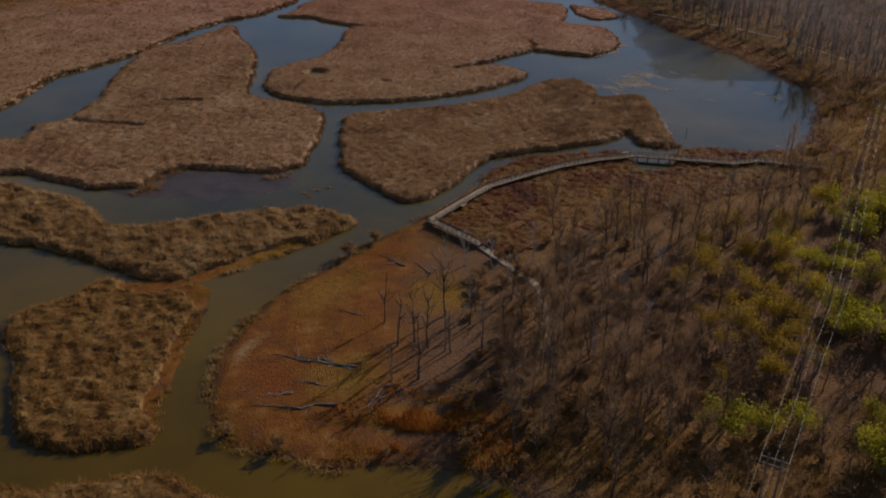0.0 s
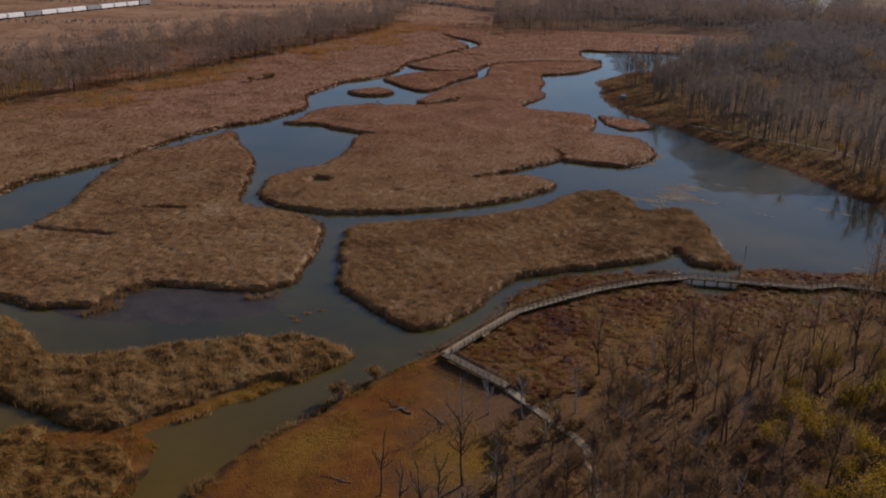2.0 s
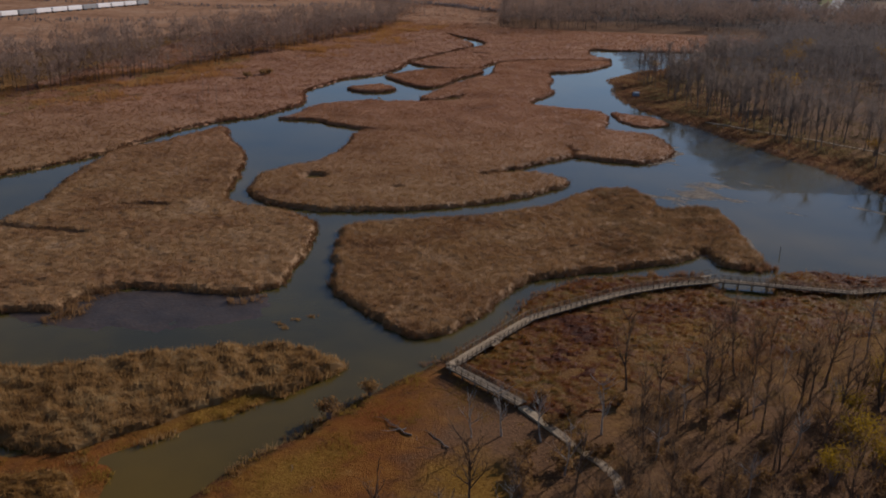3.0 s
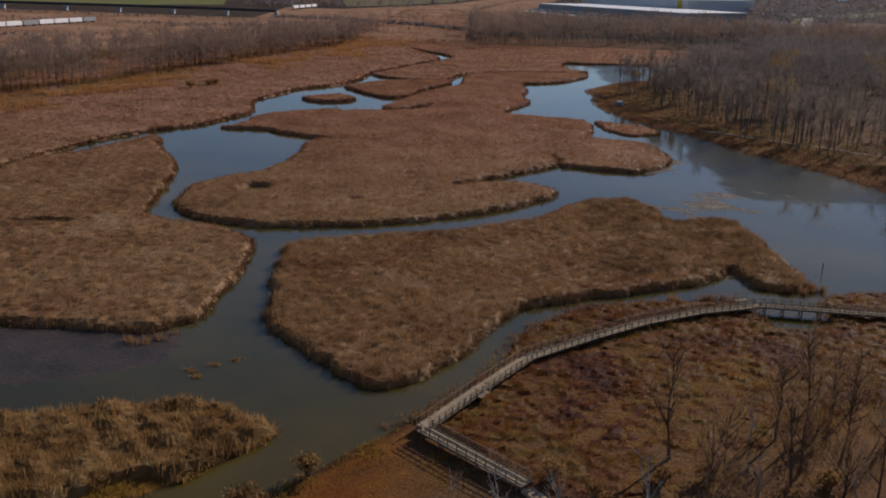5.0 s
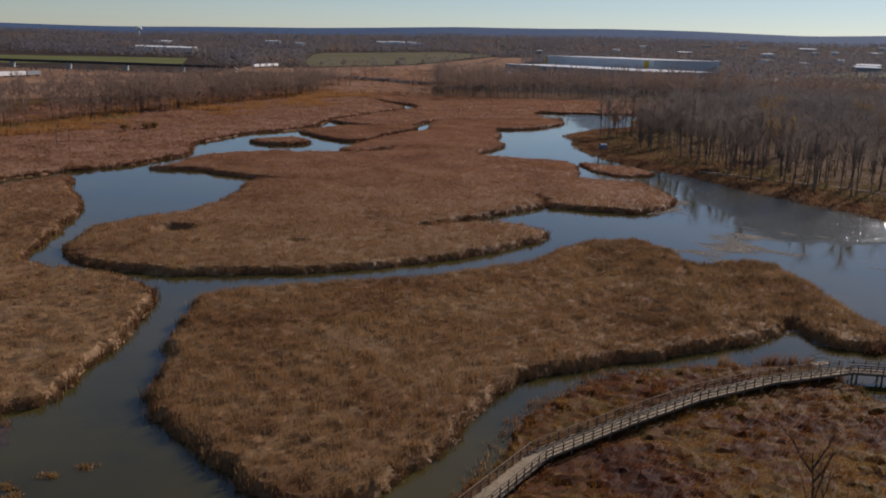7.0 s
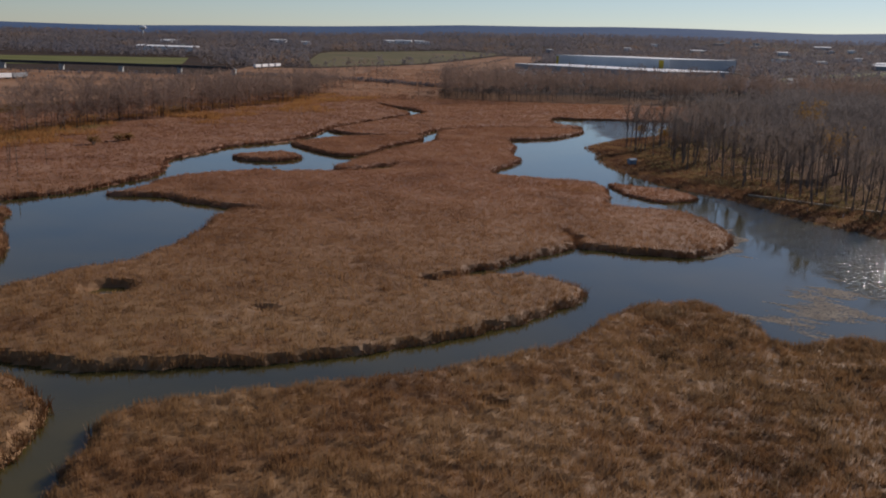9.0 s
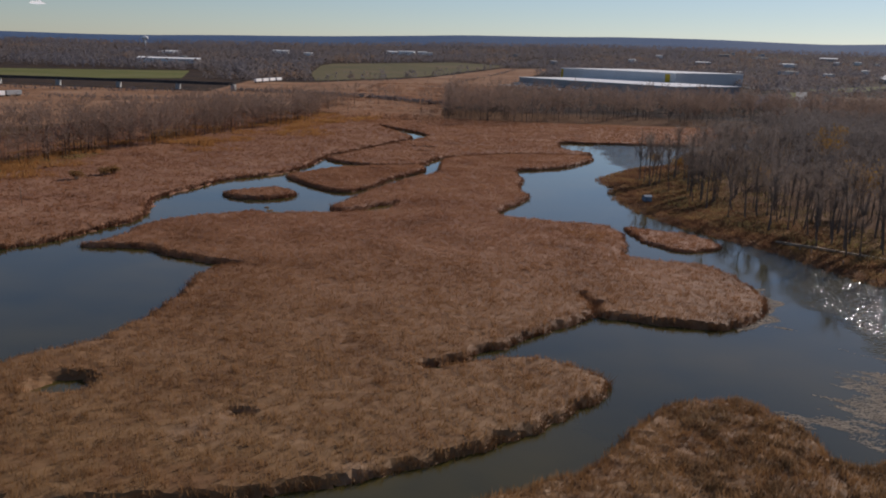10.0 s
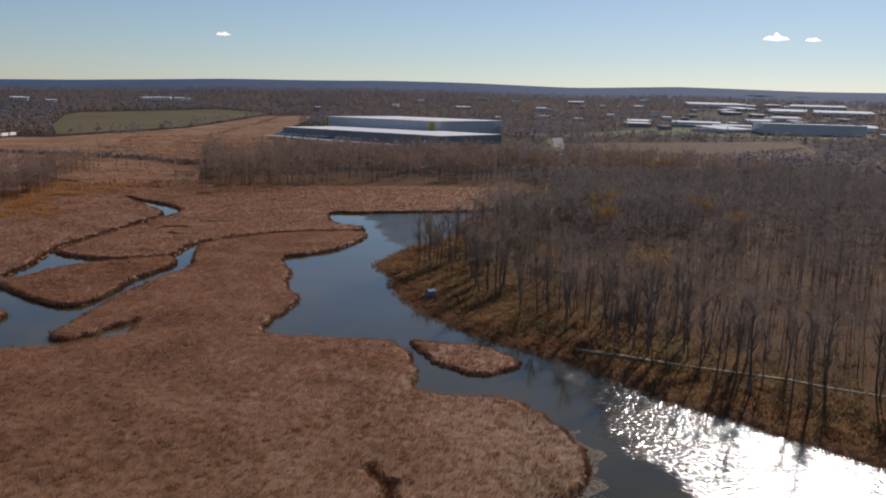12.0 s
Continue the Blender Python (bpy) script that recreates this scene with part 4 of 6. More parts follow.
def shared_box(name, size, mat, bevel=0.012):
    bm = bmesh.new()
    add_box(bm, size, Matrix(), bevel)
    me = bpy.data.meshes.new(name)
    bm.to_mesh(me)
    bm.free()
    me.materials.append(mat)
    return me


def build_boardwalk():
    root = thing("boardwalk", pose(0, 0, 0), "weathered timber boardwalk with post-and-rail sides on piles", "boardwalk")
    post = shared_box("post", (0.11, 0.11, 1.15), RAILWOOD)
    pile = shared_box("pile", (0.2, 0.2, 1.9), POLEWOOD)
    plank = shared_box("plank", (DECK_W, 0.27, 0.045), PLANK, 0.0)
    planks = 0
    rest = []
    for walk_line in (WALK_A, WALK_B):
        for (ax, ay), (bx, by) in zip(walk_line, walk_line[1:]):
            a, b = Vector((ax, ay, 0)), Vector((bx, by, 0))
            d = b - a
            L = d.length
            d.normalize()
            side = Vector((d.y, -d.x, 0))
            turn = math.atan2(d.y, d.x) - math.pi / 2
            # joists
            bm = bmesh.new()
            for s in (-0.85, 0, 0.85):
                add_box(bm, (0.1, L, 0.22), Matrix.Translation((a + b) / 2 + side * s + Vector((0, 0, DECK_Z - 0.16))) @ Matrix.Rotation(turn, 4, "Z"))
            part("deck_frame", bm, RAILWOOD, root, "dark timber frame under the deck")
            n = int(L / 0.3)
            for i in range(n):
                m = Matrix.Translation(a + d * (L * (i + 0.5) / n) + Vector((0, 0, DECK_Z + rng.uniform(-0.006, 0.006)))) @ Matrix.Rotation(turn + rng.normal(0, 0.006), 4, "Z")
                if walk_line is WALK_B and planks < 290 and ay < 112:
                    ob = new("plank", plank)
                    ob.parent, ob.matrix_local = root, m
                    planks += 1
                else:
                    rest.append(m)
            k = max(1, round(L / 1.5))
            for s in (-1, 1):
                for i in range(k):
                    p = a + d * (L * (i + 0.5) / k) + side * s * (DECK_W / 2 + 0.04)
                    ob = new("post", post)
                    ob.parent = root
                    ob.matrix_local = Matrix.Translation(p + Vector((0, 0, DECK_Z + 0.5))) @ Matrix.Rotation(turn, 4, "Z")
                    if i % 2 == 0:
                        ob = new("pile", pile)
                        ob.parent = root
                        ob.matrix_local = Matrix.Translation(p - side * s * 0.2 + Vector((0, 0, DECK_Z - 1.2))) @ Matrix.Rotation(turn, 4, "Z")
                off = side * s * (DECK_W / 2 + 0.04)
                for nm, z, sz in (("top_rail", 1.08, (0.13, L + 0.1, 0.05)), ("mid_rail", 0.72, (0.05, L, 0.1)), ("low_rail", 0.36, (0.05, L, 0.1)), ("kick_board", 0.02, (0.06, L, 0.17))):
                    bm = bmesh.new()
                    add_box(bm, sz, Matrix.Translation((a + b) / 2 + off + Vector((0, 0, DECK_Z + z))) @ Matrix.Rotation(turn, 4, "Z"), 0.01)
                    part(nm, bm, PLANK if nm == "kick_board" else RAILWOOD, root)
    bm = bmesh.new()
    for m in rest:
        add_box(bm, (DECK_W, 0.27, 0.045), m)
    tagged(part("planks", bm, PLANK, root, "grey-tan deck planks"), kind="stuff")
    # lookout bays with their own rails
    for px, py, ang in ((2.6, 79.2, -31), (20.4, 101.4, -50), (48.6, 120.6, 113)):
        c, s = math.cos(radians(ang)), math.sin(radians(ang))
        bm = bmesh.new()
        mt = Matrix.Translation((px + c * 0.6, py + s * 0.6, DECK_Z)) @ Matrix.Rotation(radians(ang), 4, "Z")
        for i in range(4):
            add_box(bm, (0.28, 2.4, 0.045), mt @ Matrix.Translation((-0.4 + i * 0.3, 0, 0.008)))
        part("bay_deck", bm, PLANK, root)
        bm = bmesh.new()
        for z in (0.45, 1.08):
            add_box(bm, (0.08, 2.4, 0.08), mt @ Matrix.Translation((0.8, 0, z)))
            for e in (-1.2, 1.2):
                add_box(bm, (1.2, 0.08, 0.08), mt @ Matrix.Translation((0.2, e, z)))
        part("bay_rail", bm, RAILWOOD, root)


build_boardwalk()


def woodland_path():
    pts = [(84, 314), (92, 308), (103.6, 297.4), (112.6, 291), (121.3, 284.7), (127, 278), (135.5, 270.6), (143, 254), (152, 236)]
    root = thing("woodland_boardwalk", pose(0, 0, 0), "low pale plank path winding through bare woods", "boardwalk")
    for (ax, ay), (bx, by) in zip(pts, pts[1:]):
        a, b = Vector((ax, ay, 0.85)), Vector((bx, by, 0.85))
        L = (b - a).length
        bm = bmesh.new()
        turn = math.atan2(by - ay, bx - ax) - math.pi / 2
        for i in range(int(L / 0.42)):
            add_box(bm, (1.05, 0.38, 0.07), Matrix.Translation(a + (b - a) * ((i + 0.5) / int(L / 0.42))) @ Matrix.Rotation(turn, 4, "Z"))
        for s in (-0.5, 0.5):
            add_box(bm, (0.12, L, 0.7), Matrix.Translation((a + b) / 2 + Vector((math.cos(turn) * s, math.sin(turn) * s, -0.38))) @ Matrix.Rotation(turn, 4, "Z"))
        part("path_section", bm, PLANK, root)


woodland_path()



def spit_path():
    """Low plank path that carries on from the railed boardwalk into the trees."""
    root = thing("plank_path", pose(0, 0, 0), "low grey plank path leading from the boardwalk into trees", "boardwalk")
    pts = [(8.2, 56.9), (16.6, 45.2), (19.5, 41.5), (21.2, 38), (21.6, 28), (21.2, 14)]
    for (ax, ay), (bx, by) in zip(pts, pts[1:]):
        a, b = Vector((ax, ay, 0.82)), Vector((bx, by, 0.82))
        L = (b - a).length
        turn = math.atan2(by - ay, bx - ax) - math.pi / 2
        k = max(1, int(L / 0.3))
        bm = bmesh.new()
        for i in range(k):
            add_box(bm, (1.5, 0.27, 0.05), Matrix.Translation(a + (b - a) * ((i + 0.5) / k)) @ Matrix.Rotation(turn, 4, "Z"))
        for s in (-0.7, 0.7):
            add_box(bm, (0.14, L, 0.8), Matrix.Translation((a + b) / 2 + Vector((math.cos(turn) * s, math.sin(turn) * s, -0.43))) @ Matrix.Rotation(turn, 4, "Z"))
        part("path_section", bm, PLANK, root)


spit_path()

# ---- trees ----


def bare_tree_meshes(seed, height, spread_r, mat_bark, twigs=330, lean=0.05, limbs=10, mat_twig=None, crook=0.03, girth=0.0105, rise=(0.6, 1.4), low=0.3, fine=1.0):
    """Trunk with limbs as one tube mesh, fine branching as another."""
    r = random.Random(seed)
    bm = bmesh.new()
    trunk = []
    x = y = 0.0
    dx, dy = r.uniform(-lean, lean), r.uniform(-lean, lean)
    for i in range(7):
        trunk.append(Vector((x, y, height * 0.92 * i / 6 - (0.15 if i == 0 else 0))))
        x += (dx + r.uniform(-crook, crook)) * height / 6
        y += (dy + r.uniform(-crook, crook)) * height / 6
    r0 = height * girth + 0.03
    add_tube(bm, trunk, [r0 * (1.35 if i == 0 else 1 - 0.14 * i) for i in range(7)], 6)
    tips = []
    for k in range(limbs):
        f = r.uniform(low, 0.93)
        j = min(5, int(f * 6))
        p = trunk[j].lerp(trunk[j + 1], f * 6 - j)
        a = k * 2.4 + r.uniform(-0.5, 0.5)
        up = r.uniform(*rise)
        L = spread_r * r.uniform(0.6, 1.1) * (1.25 - 0.7 * f)
        q = [p]
        dv = Vector((math.cos(a), math.sin(a), up)).normalized()
        for s in range(3):
            dv = (dv + Vector((r.uniform(-0.3, 0.3), r.uniform(-0.3, 0.3), r.uniform(-0.05, 0.35)))).normalized()
            q.append(q[-1] + dv * L / 3 * 1.3)
        add_tube(bm, q, [r0 * 0.42, r0 * 0.3, r0 * 0.2, r0 * 0.08], 4)
        for s in range(3):
            for _ in range(2 if s < 2 else 1):
                st = q[1 + min(s, 2)].lerp(q[max(0, s)], r.random())
                d2 = (dv + Vector((r.uniform(-0.9, 0.9), r.uniform(-0.9, 0.9), r.uniform(-0.1, 0.8)))).normalized()
                e = st + d2 * L * r.uniform(0.3, 0.55)
                add_tube(bm, [st, e], [r0 * 0.16, 0.012], 3)
                tips.append((st, e, d2))
        tips.append((q[2], q[3], dv))
    me = bpy.data.meshes.new("trunk")
    bm.to_mesh(me)
    bm.free()
    me.materials.append(mat_bark)
    nr = np.random.default_rng(seed)
    pick = nr.integers(0, len(tips), twigs)
    S = np.array([t[0] for t in tips])[pick]
    E = np.array([t[1] for t in tips])[pick]
    D = np.array([t[2] for t in tips])[pick]
    base = S + (E - S) * nr.uniform(0.2, 1.0, (twigs, 1))
    dirs = D * 0.6 + nr.normal(0, 0.65, (twigs, 3)) + np.array([0, 0, 0.12])
    dirs /= np.linalg.norm(dirs, axis=1)[:, None]
    tip = base + dirs * nr.uniform(0.6, 1.9, (twigs, 1)) * height / 14 / fine ** 0.5
    side = np.cross(dirs, nr.normal(0, 1, (twigs, 3)))
    side /= np.linalg.norm(side, axis=1)[:, None]
    w = nr.uniform(0.02, 0.05, (twigs, 1)) * height / 12 * fine
    crown = tri_mesh("crown", np.stack([base - side * w, base + side * w, tip], 1), mat_twig or (TWIG if mat_bark is BARK else mat_bark))
    return me, crown


def tree_thing(meshes, label, name="bare_tree", group="bare trees"):
    root = thing(name, pose(0, 0, 0), label, "tree", group)
    part_mesh("trunk", meshes[0], root)
    part_mesh("crown", meshes[1], root)
    return root


def plant(proto, spots, lo=0.75, hi=1.2, seed=1, z=0.34):
    r = random.Random(seed)
    for x, y in spots:
        s = r.uniform(lo, hi)
        pick = r.choice(proto)
        o = copy_thing(pick, pose(x, y, z, r.uniform(-3, 3), r.uniform(-3, 3), r.uniform(0, 360)))
        o.scale = (s * r.uniform(0.9, 1.1),) * 2 + (s,)


def remove_proto(protos):
    for p in protos:
        for o in (*p.children_recursive, p):
            bpy.data.objects.remove(o)


def thin(x, y, gap):
    """Drop points that stand closer than gap to an earlier one."""
    kept = []
    cells = {}
    for a, b in zip(x, y):
        c = (int(a // gap), int(b // gap))
        if all((a - p) ** 2 + (b - q) ** 2 > gap * gap for i in (-1, 0, 1) for j in (-1, 0, 1) for p, q in cells.get((c[0] + i, c[1] + j), ())):
            cells.setdefault(c, []).append((a, b))
            kept.append((a, b))
    return kept


DARK_BARK = surface("dark_bark", [(0.09, 0.072, 0.06), (0.15, 0.122, 0.102), (0.22, 0.18, 0.15)], 0.5, 4.0, 0.9)
FRONT_TWIG = foliage("grey_brown_twigs", [(0.165, 0.128, 0.104), (0.245, 0.19, 0.156), (0.32, 0.25, 0.205)], 0.15, 0.4, 0.8)
BROWN_BARK = surface("brown_bark", [(0.07, 0.047, 0.032), (0.13, 0.088, 0.06), (0.20, 0.145, 0.105)], 0.6, 5.0, 0.9, 0.4)
BARE = "leafless grey-brown tree standing in damp woods"
tall = [tree_thing(bare_tree_meshes(40 + i, 18.5, 4.0, DARK_BARK, 300, 0.09, 14, FRONT_TWIG, 0.04, 0.0105, (0.8, 1.9), 0.36, 0.38), BARE) for i in range(6)]
small = [tree_thing(bare_tree_meshes(60 + i, 12, 3.9, BROWN_BARK, 380, 0.16, 13, SPIT_TWIG, 0.1, 0.0125, (0.7, 1.8), 0.3, 0.4), "slender leafless tree on the marsh edge") for i in range(6)]
dead = [tree_thing(bare_tree_meshes(80 + i, 10, 2.6, (BROWN_BARK, BARK, BROWN_BARK)[i], 60, 0.14, 9, TWIG, 0.1, 0.0135, (0.7, 2.0), 0.35, 0.5), "dead grey tree with broken limbs on the mud flat", "dead_tree", "dead trees") for i in range(3)]

east = OUTLINES["east"]
# east woods above the bay: the rows nearest the water stand singly
x, y, d = scatter(east, 0.075, 9, (60, 190, 230, 500), 11)
front = [p for p in thin(x, y, 3.1)]
dist = signed_distance(np.array([p[0] for p in front]), np.array([p[1] for p in front]), east)
INLAND_Y, INLAND_D = [280, 310, 340, 400, 430, 470], [11, 13, 22, 24, 14, 10]
single = [p for p, q in zip(front, dist) if q < 44 and q > np.interp(p[1], INLAND_Y, INLAND_D) and (q > 14 or patchy(p[0], p[1], 15, 2) > 0.6) and patchy(p[0], p[1], 9, 23) > 0.3][:170]
single = [(71, 416), (75, 401), (82, 403), (91, 405), (99, 392), (101, 366), (104, 339), (97, 300), (100, 299), (116, 318)] + single
plant(tall, single, 0.75, 1.2, 5)
# scattered trees on the spit south of the boardwalk
x, y, d = scatter(east, 0.08, 4, (-8, -40, 120, 108), 12)
spit = [p for p in thin(x, y, 4.0) if p[0] > 4 + 0.12 * (60 - p[1]) and p[0] + 0.9 * p[1] > 30 - 40 and patchy(p[0], p[1], 16, 4) > 0.36 and not (p[1] > 24 and p[0] < 22) and not (p[1] > 66 and p[0] < 32) and not (p[1] > 92 and p[0] < 70)]
spit = [(2.0, 25.7), (21.0, 28.2), (26.0, 28.2), (21.1, 25.1), (23.3, 23.9), (24.8, 19.2), (7.9, 28.2), (39.6, 63.3), (40.1, 52.7), (42.5, 41.4), (71.1, 59.1), (55.9, 56.4), (33.7, 24.5), (32.6, 30.0), (48.5, 78.4), (78.8, 63.1), (67.9, 66.4), (51.8, 60.2), (61.5, 63.4)] + spit
plant(small, spit[:130], 0.75, 1.25, 6)
x, y, d = scatter(east, 0.06, 3, (14, 2, 48, 22), 17)
plant(small, thin(x, y, 4.5)[:34], 0.8, 1.2, 16)
x, y, d = scatter(east, 0.09, 3, (17, -16, 46, 10), 19)
plant(small, thin(x, y, 3.0)[:46], 0.7, 1.05, 29)
x, y, d = scatter(east, 0.22, 4, (4, -50, 130, 112), 15)
fill = [p for p in thin(x, y, 1.9) if p[0] > 9 + 0.1 * (60 - p[1]) and patchy(p[0], p[1], 14, 9) > 0.3 and not (p[1] < 7 and p[0] < 33) and not (p[1] > 22 and p[0] < 24) and not (p[1] > 60 and p[0] < 36) and not (p[1] > 96 and p[0] < 72)]
plant(dead, [(-9.8, 22), (-6.4, 14.2), (-3.3, 15.8), (-0.6, 14.1), (2.6, 13.1), (3.7, 12.6), (6.9, 23), (9.3, 15), (-6.2, 3.1), (-1.5, 4), (29.5, -23.6), (21, 3), (70, 84), (15, 33), (30, 52)], 0.85, 1.35, 7)
bleached = [tree_thing(bare_tree_meshes(95 + i, 8, 2.8, DEADWOOD, 40, 0.22, 10, TWIG, 0.16, 0.012, (0.5, 1.6), 0.3, 0.5), "bleached dead tree with twisted pale limbs", "dead_tree", "dead trees") for i in range(2)]
plant(bleached, [(5.2, 47.8), (0.8, 46.8), (11.0, 46.8), (5.9, 24.9), (14, 38), (20, 50), (33, 56), (47, 48), (36, 70), (52, 72), (24, 22), (40, 22), (56, 60), (27, 44), (38, 36), (44.0, 58.0), (30.0, 14.0)], 0.8, 1.2, 27)
remove_proto(tall + small + dead + bleached)


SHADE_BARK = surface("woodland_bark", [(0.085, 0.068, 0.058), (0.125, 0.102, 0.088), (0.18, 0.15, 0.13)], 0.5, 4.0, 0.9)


def wood_mass(name, spots, h_lo, h_hi, label, seed, twigs=40, tw=0.2, zfun=None, mat=None, limbs=6, girth=1.0, wide=(0.13, 0.22), long=(0.07, 0.17)):
    """Woods beyond counting: slim trunks, rising limbs and twigs along them, one mesh."""
    r = np.random.default_rng(seed)
    p = np.array(spots)
    k = len(p)
    h = r.uniform(h_lo, h_hi, k)
    z = (zfun(p[:, 0], p[:, 1]) if zfun else np.zeros(k)) + 0.2
    out = []
    w = (h * 0.0055 + 0.05) * girth * r.uniform(0.7, 1.3, k)
    lean = r.normal(0, 0.035, (k, 2)) * h[:, None]
    for a in (0.0, 1.05, 2.1):
        t = np.empty((k, 3, 3))
        t[:, 0] = np.stack([p[:, 0] - np.cos(a) * w, p[:, 1] - np.sin(a) * w, z], 1)
        t[:, 1] = np.stack([p[:, 0] + np.cos(a) * w, p[:, 1] + np.sin(a) * w, z], 1)
        t[:, 2] = np.stack([p[:, 0] + lean[:, 0], p[:, 1] + lean[:, 1], z + h * 0.92], 1)
        out.append(t)
    n = k * limbs
    i = np.repeat(np.arange(k), limbs)
    f = r.uniform(0.32, 0.8, n)
    a = r.uniform(0, math.tau, n)
    lb = np.stack([p[i, 0] + lean[i, 0] * f, p[i, 1] + lean[i, 1] * f, z[i] + h[i] * f * 0.92], 1)
    reach = h[i] * r.uniform(*wide, n) * (1.25 - 0.6 * f)
    le = lb + np.stack([np.cos(a) * reach, np.sin(a) * reach, h[i] * r.uniform(0.1, 0.27, n)], 1)
    le[:, 2] = np.minimum(le[:, 2], z[i] + h[i] * r.uniform(0.9, 1.04, n))
    ws = np.stack([-np.sin(a), np.cos(a), 0 * a], 1) * (w[i] * 0.3)[:, None]
    out.append(np.stack([lb - ws, lb + ws, le], 1))
    j = r.integers(0, n, k * twigs)
    j = np.repeat(np.arange(k), twigs) * limbs + j % limbs
    b = lb[j] + (le - lb)[j] * r.uniform(0.25, 1.0, k * twigs)[:, None]
    d = (le - lb)[j]
    d /= np.linalg.norm(d, axis=1)[:, None]
    d = d * 0.55 + r.normal(0, 0.65, (k * twigs, 3)) + np.array([0, 0, 0.1])
    d /= np.linalg.norm(d, axis=1)[:, None]
    s = np.cross(d, r.normal(0, 1, (k * twigs, 3)))
    s /= np.linalg.norm(s, axis=1)[:, None]
    ww = tw * r.uniform(0.4, 1.0, (k * twigs, 1)) / 2
    tip = b + d * (np.repeat(h, twigs) * r.uniform(*long, k * twigs))[:, None]
    out.append(np.stack([b - s * ww, b + s * ww, tip], 1))
    ob = new(name, tri_mesh(name, np.concatenate(out), mat or TWIG, SHADE_BARK, (3 + limbs) * k))
    return tagged(ob, label, "woods", "", "stuff")


def crown_mass(name, spots, h_lo, h_hi, label, seed, leaves, size, zfun, mat):
    """Far woods beyond counting: broken domed crowns of twig clumps down to the ground, one mesh."""
    r = np.random.default_rng(seed)
    p = np.array(spots)
    k = len(p)
    n = k * leaves
    i = np.repeat(np.arange(k), leaves)
    h = r.uniform(h_lo, h_hi, k)[i]
    z = zfun(p[:, 0], p[:, 1])[i]
    rad = h * r.uniform(0.25, 0.45, k)[i]
    v = r.uniform(0.0, 1.0, n) ** 0.8
    q = np.sqrt(np.clip(1 - (1.6 * v - 0.6) ** 2, 0, 1)) * rad * r.uniform(0.4, 1.0, n)
    a = r.uniform(0, math.tau, n)
    c = np.stack([p[i, 0] + np.cos(a) * q, p[i, 1] + np.sin(a) * q, z + h * (0.12 + 0.85 * v)], 1)
    t = np.empty((n, 3, 3))
    for e in range(3):
        t[:, e] = c + r.normal(0, 1, (n, 3)) * size * np.array([1, 1, 0.8])
    ob = new(name, tri_mesh(name, t, mat))
    return tagged(ob, label, "woods", "", "stuff")


wood_mass("thin_saplings", fill, 2.5, 8, "slender leafless saplings crowded on the spit", 36, 60, 0.07, None, SPIT_TWIG, 6, 0.8, (0.18, 0.32))
back = [p for p, q in zip(front, dist) if q >= 44 and patchy(p[0], p[1], 13, 19) > 0.3]
x, y, d = scatter(east, 0.09, 2, (92, 55, 215, 215), 16)
shore = [p for p in thin(x, y, 3.0) if abs(p[0] - (51 + (p[1] + 26) * 0.445)) > 8 and (p[1] > 104 or p[0] > 110)]
wood_mass("lakeside_woods", shore, 7, 15, "brown leafless trees crowding the lake's end", 38, 110, 0.1, None, SPIT_TWIG)
x, y, d = scatter(east, 0.03, 20, (100, 190, 480, 745), 13)
deep = [p for p in zip(x, y) if p[0] > 70 and not (p[0] < 230 and p[1] < 500)]
x, y, d = scatter(east, 0.03, 8, (56, 490, 240, 745), 14)
deep += [p for p in zip(x, y)]
wood_mass("bare_woods", back, 15, 21.5, "leafless grey-brown woods behind the eastern shore", 31, 80, 0.11, None, None, 8, 0.75, (0.14, 0.25))
wood_mass("bare_woods", deep, 15, 21.5, "leafless grey-brown woods reaching back from the bay", 32, 60, 0.25, None, None, 6, 0.7, (0.15, 0.27))
west = OUTLINES["west"]
r2 = np.random.default_rng(41)
wx = r2.uniform(-330, -60, 3800)
wy = r2.uniform(275, 820, 3800)
sel = (wx < np.interp(wy, WEST_WOOD_Y, WEST_WOOD_X) - 8 * patchy(wx, wy, 30, 7)) & (wx > np.interp(wy, WEST_BACK_Y, WEST_BACK_X)) & (patchy(wx, wy, 22, 8) > 0.34)
ey = r2.uniform(300, 680, 230)
west_spots = list(zip(wx[sel], wy[sel])) + list(zip(np.interp(ey, WEST_WOOD_Y, WEST_WOOD_X) - r2.uniform(0, 14, 230), ey))
wood_mass("bare_woods", west_spots, 11, 22, "leafless woods along the western meadow", 33, 75, 0.26, None, RUSSET_TWIG, 7, 0.75, (0.15, 0.27), (0.08, 0.2))
wx, wy = r2.uniform(-12, 420, 2500), r2.uniform(688, 950, 2500)
sel = (wy > np.interp(wx, [-12, 53, 97, 131, 300], [692, 695, 735, 760, 700])) & (patchy(wx, wy, 20, 18) > 0.38)
wx, wy = np.concatenate([wx[sel], r2.uniform(-95, -5, 34)]), np.concatenate([wy[sel], r2.uniform(705, 900, 34)])
wood_mass("bare_woods", list(zip(wx, wy)), 13, 28, "bare trees between the marsh and the warehouse", 34, 75, 0.3, None, RUSSET_TWIG, 7, 0.65, (0.13, 0.23), (0.07, 0.17))

# ---- shrubs ----


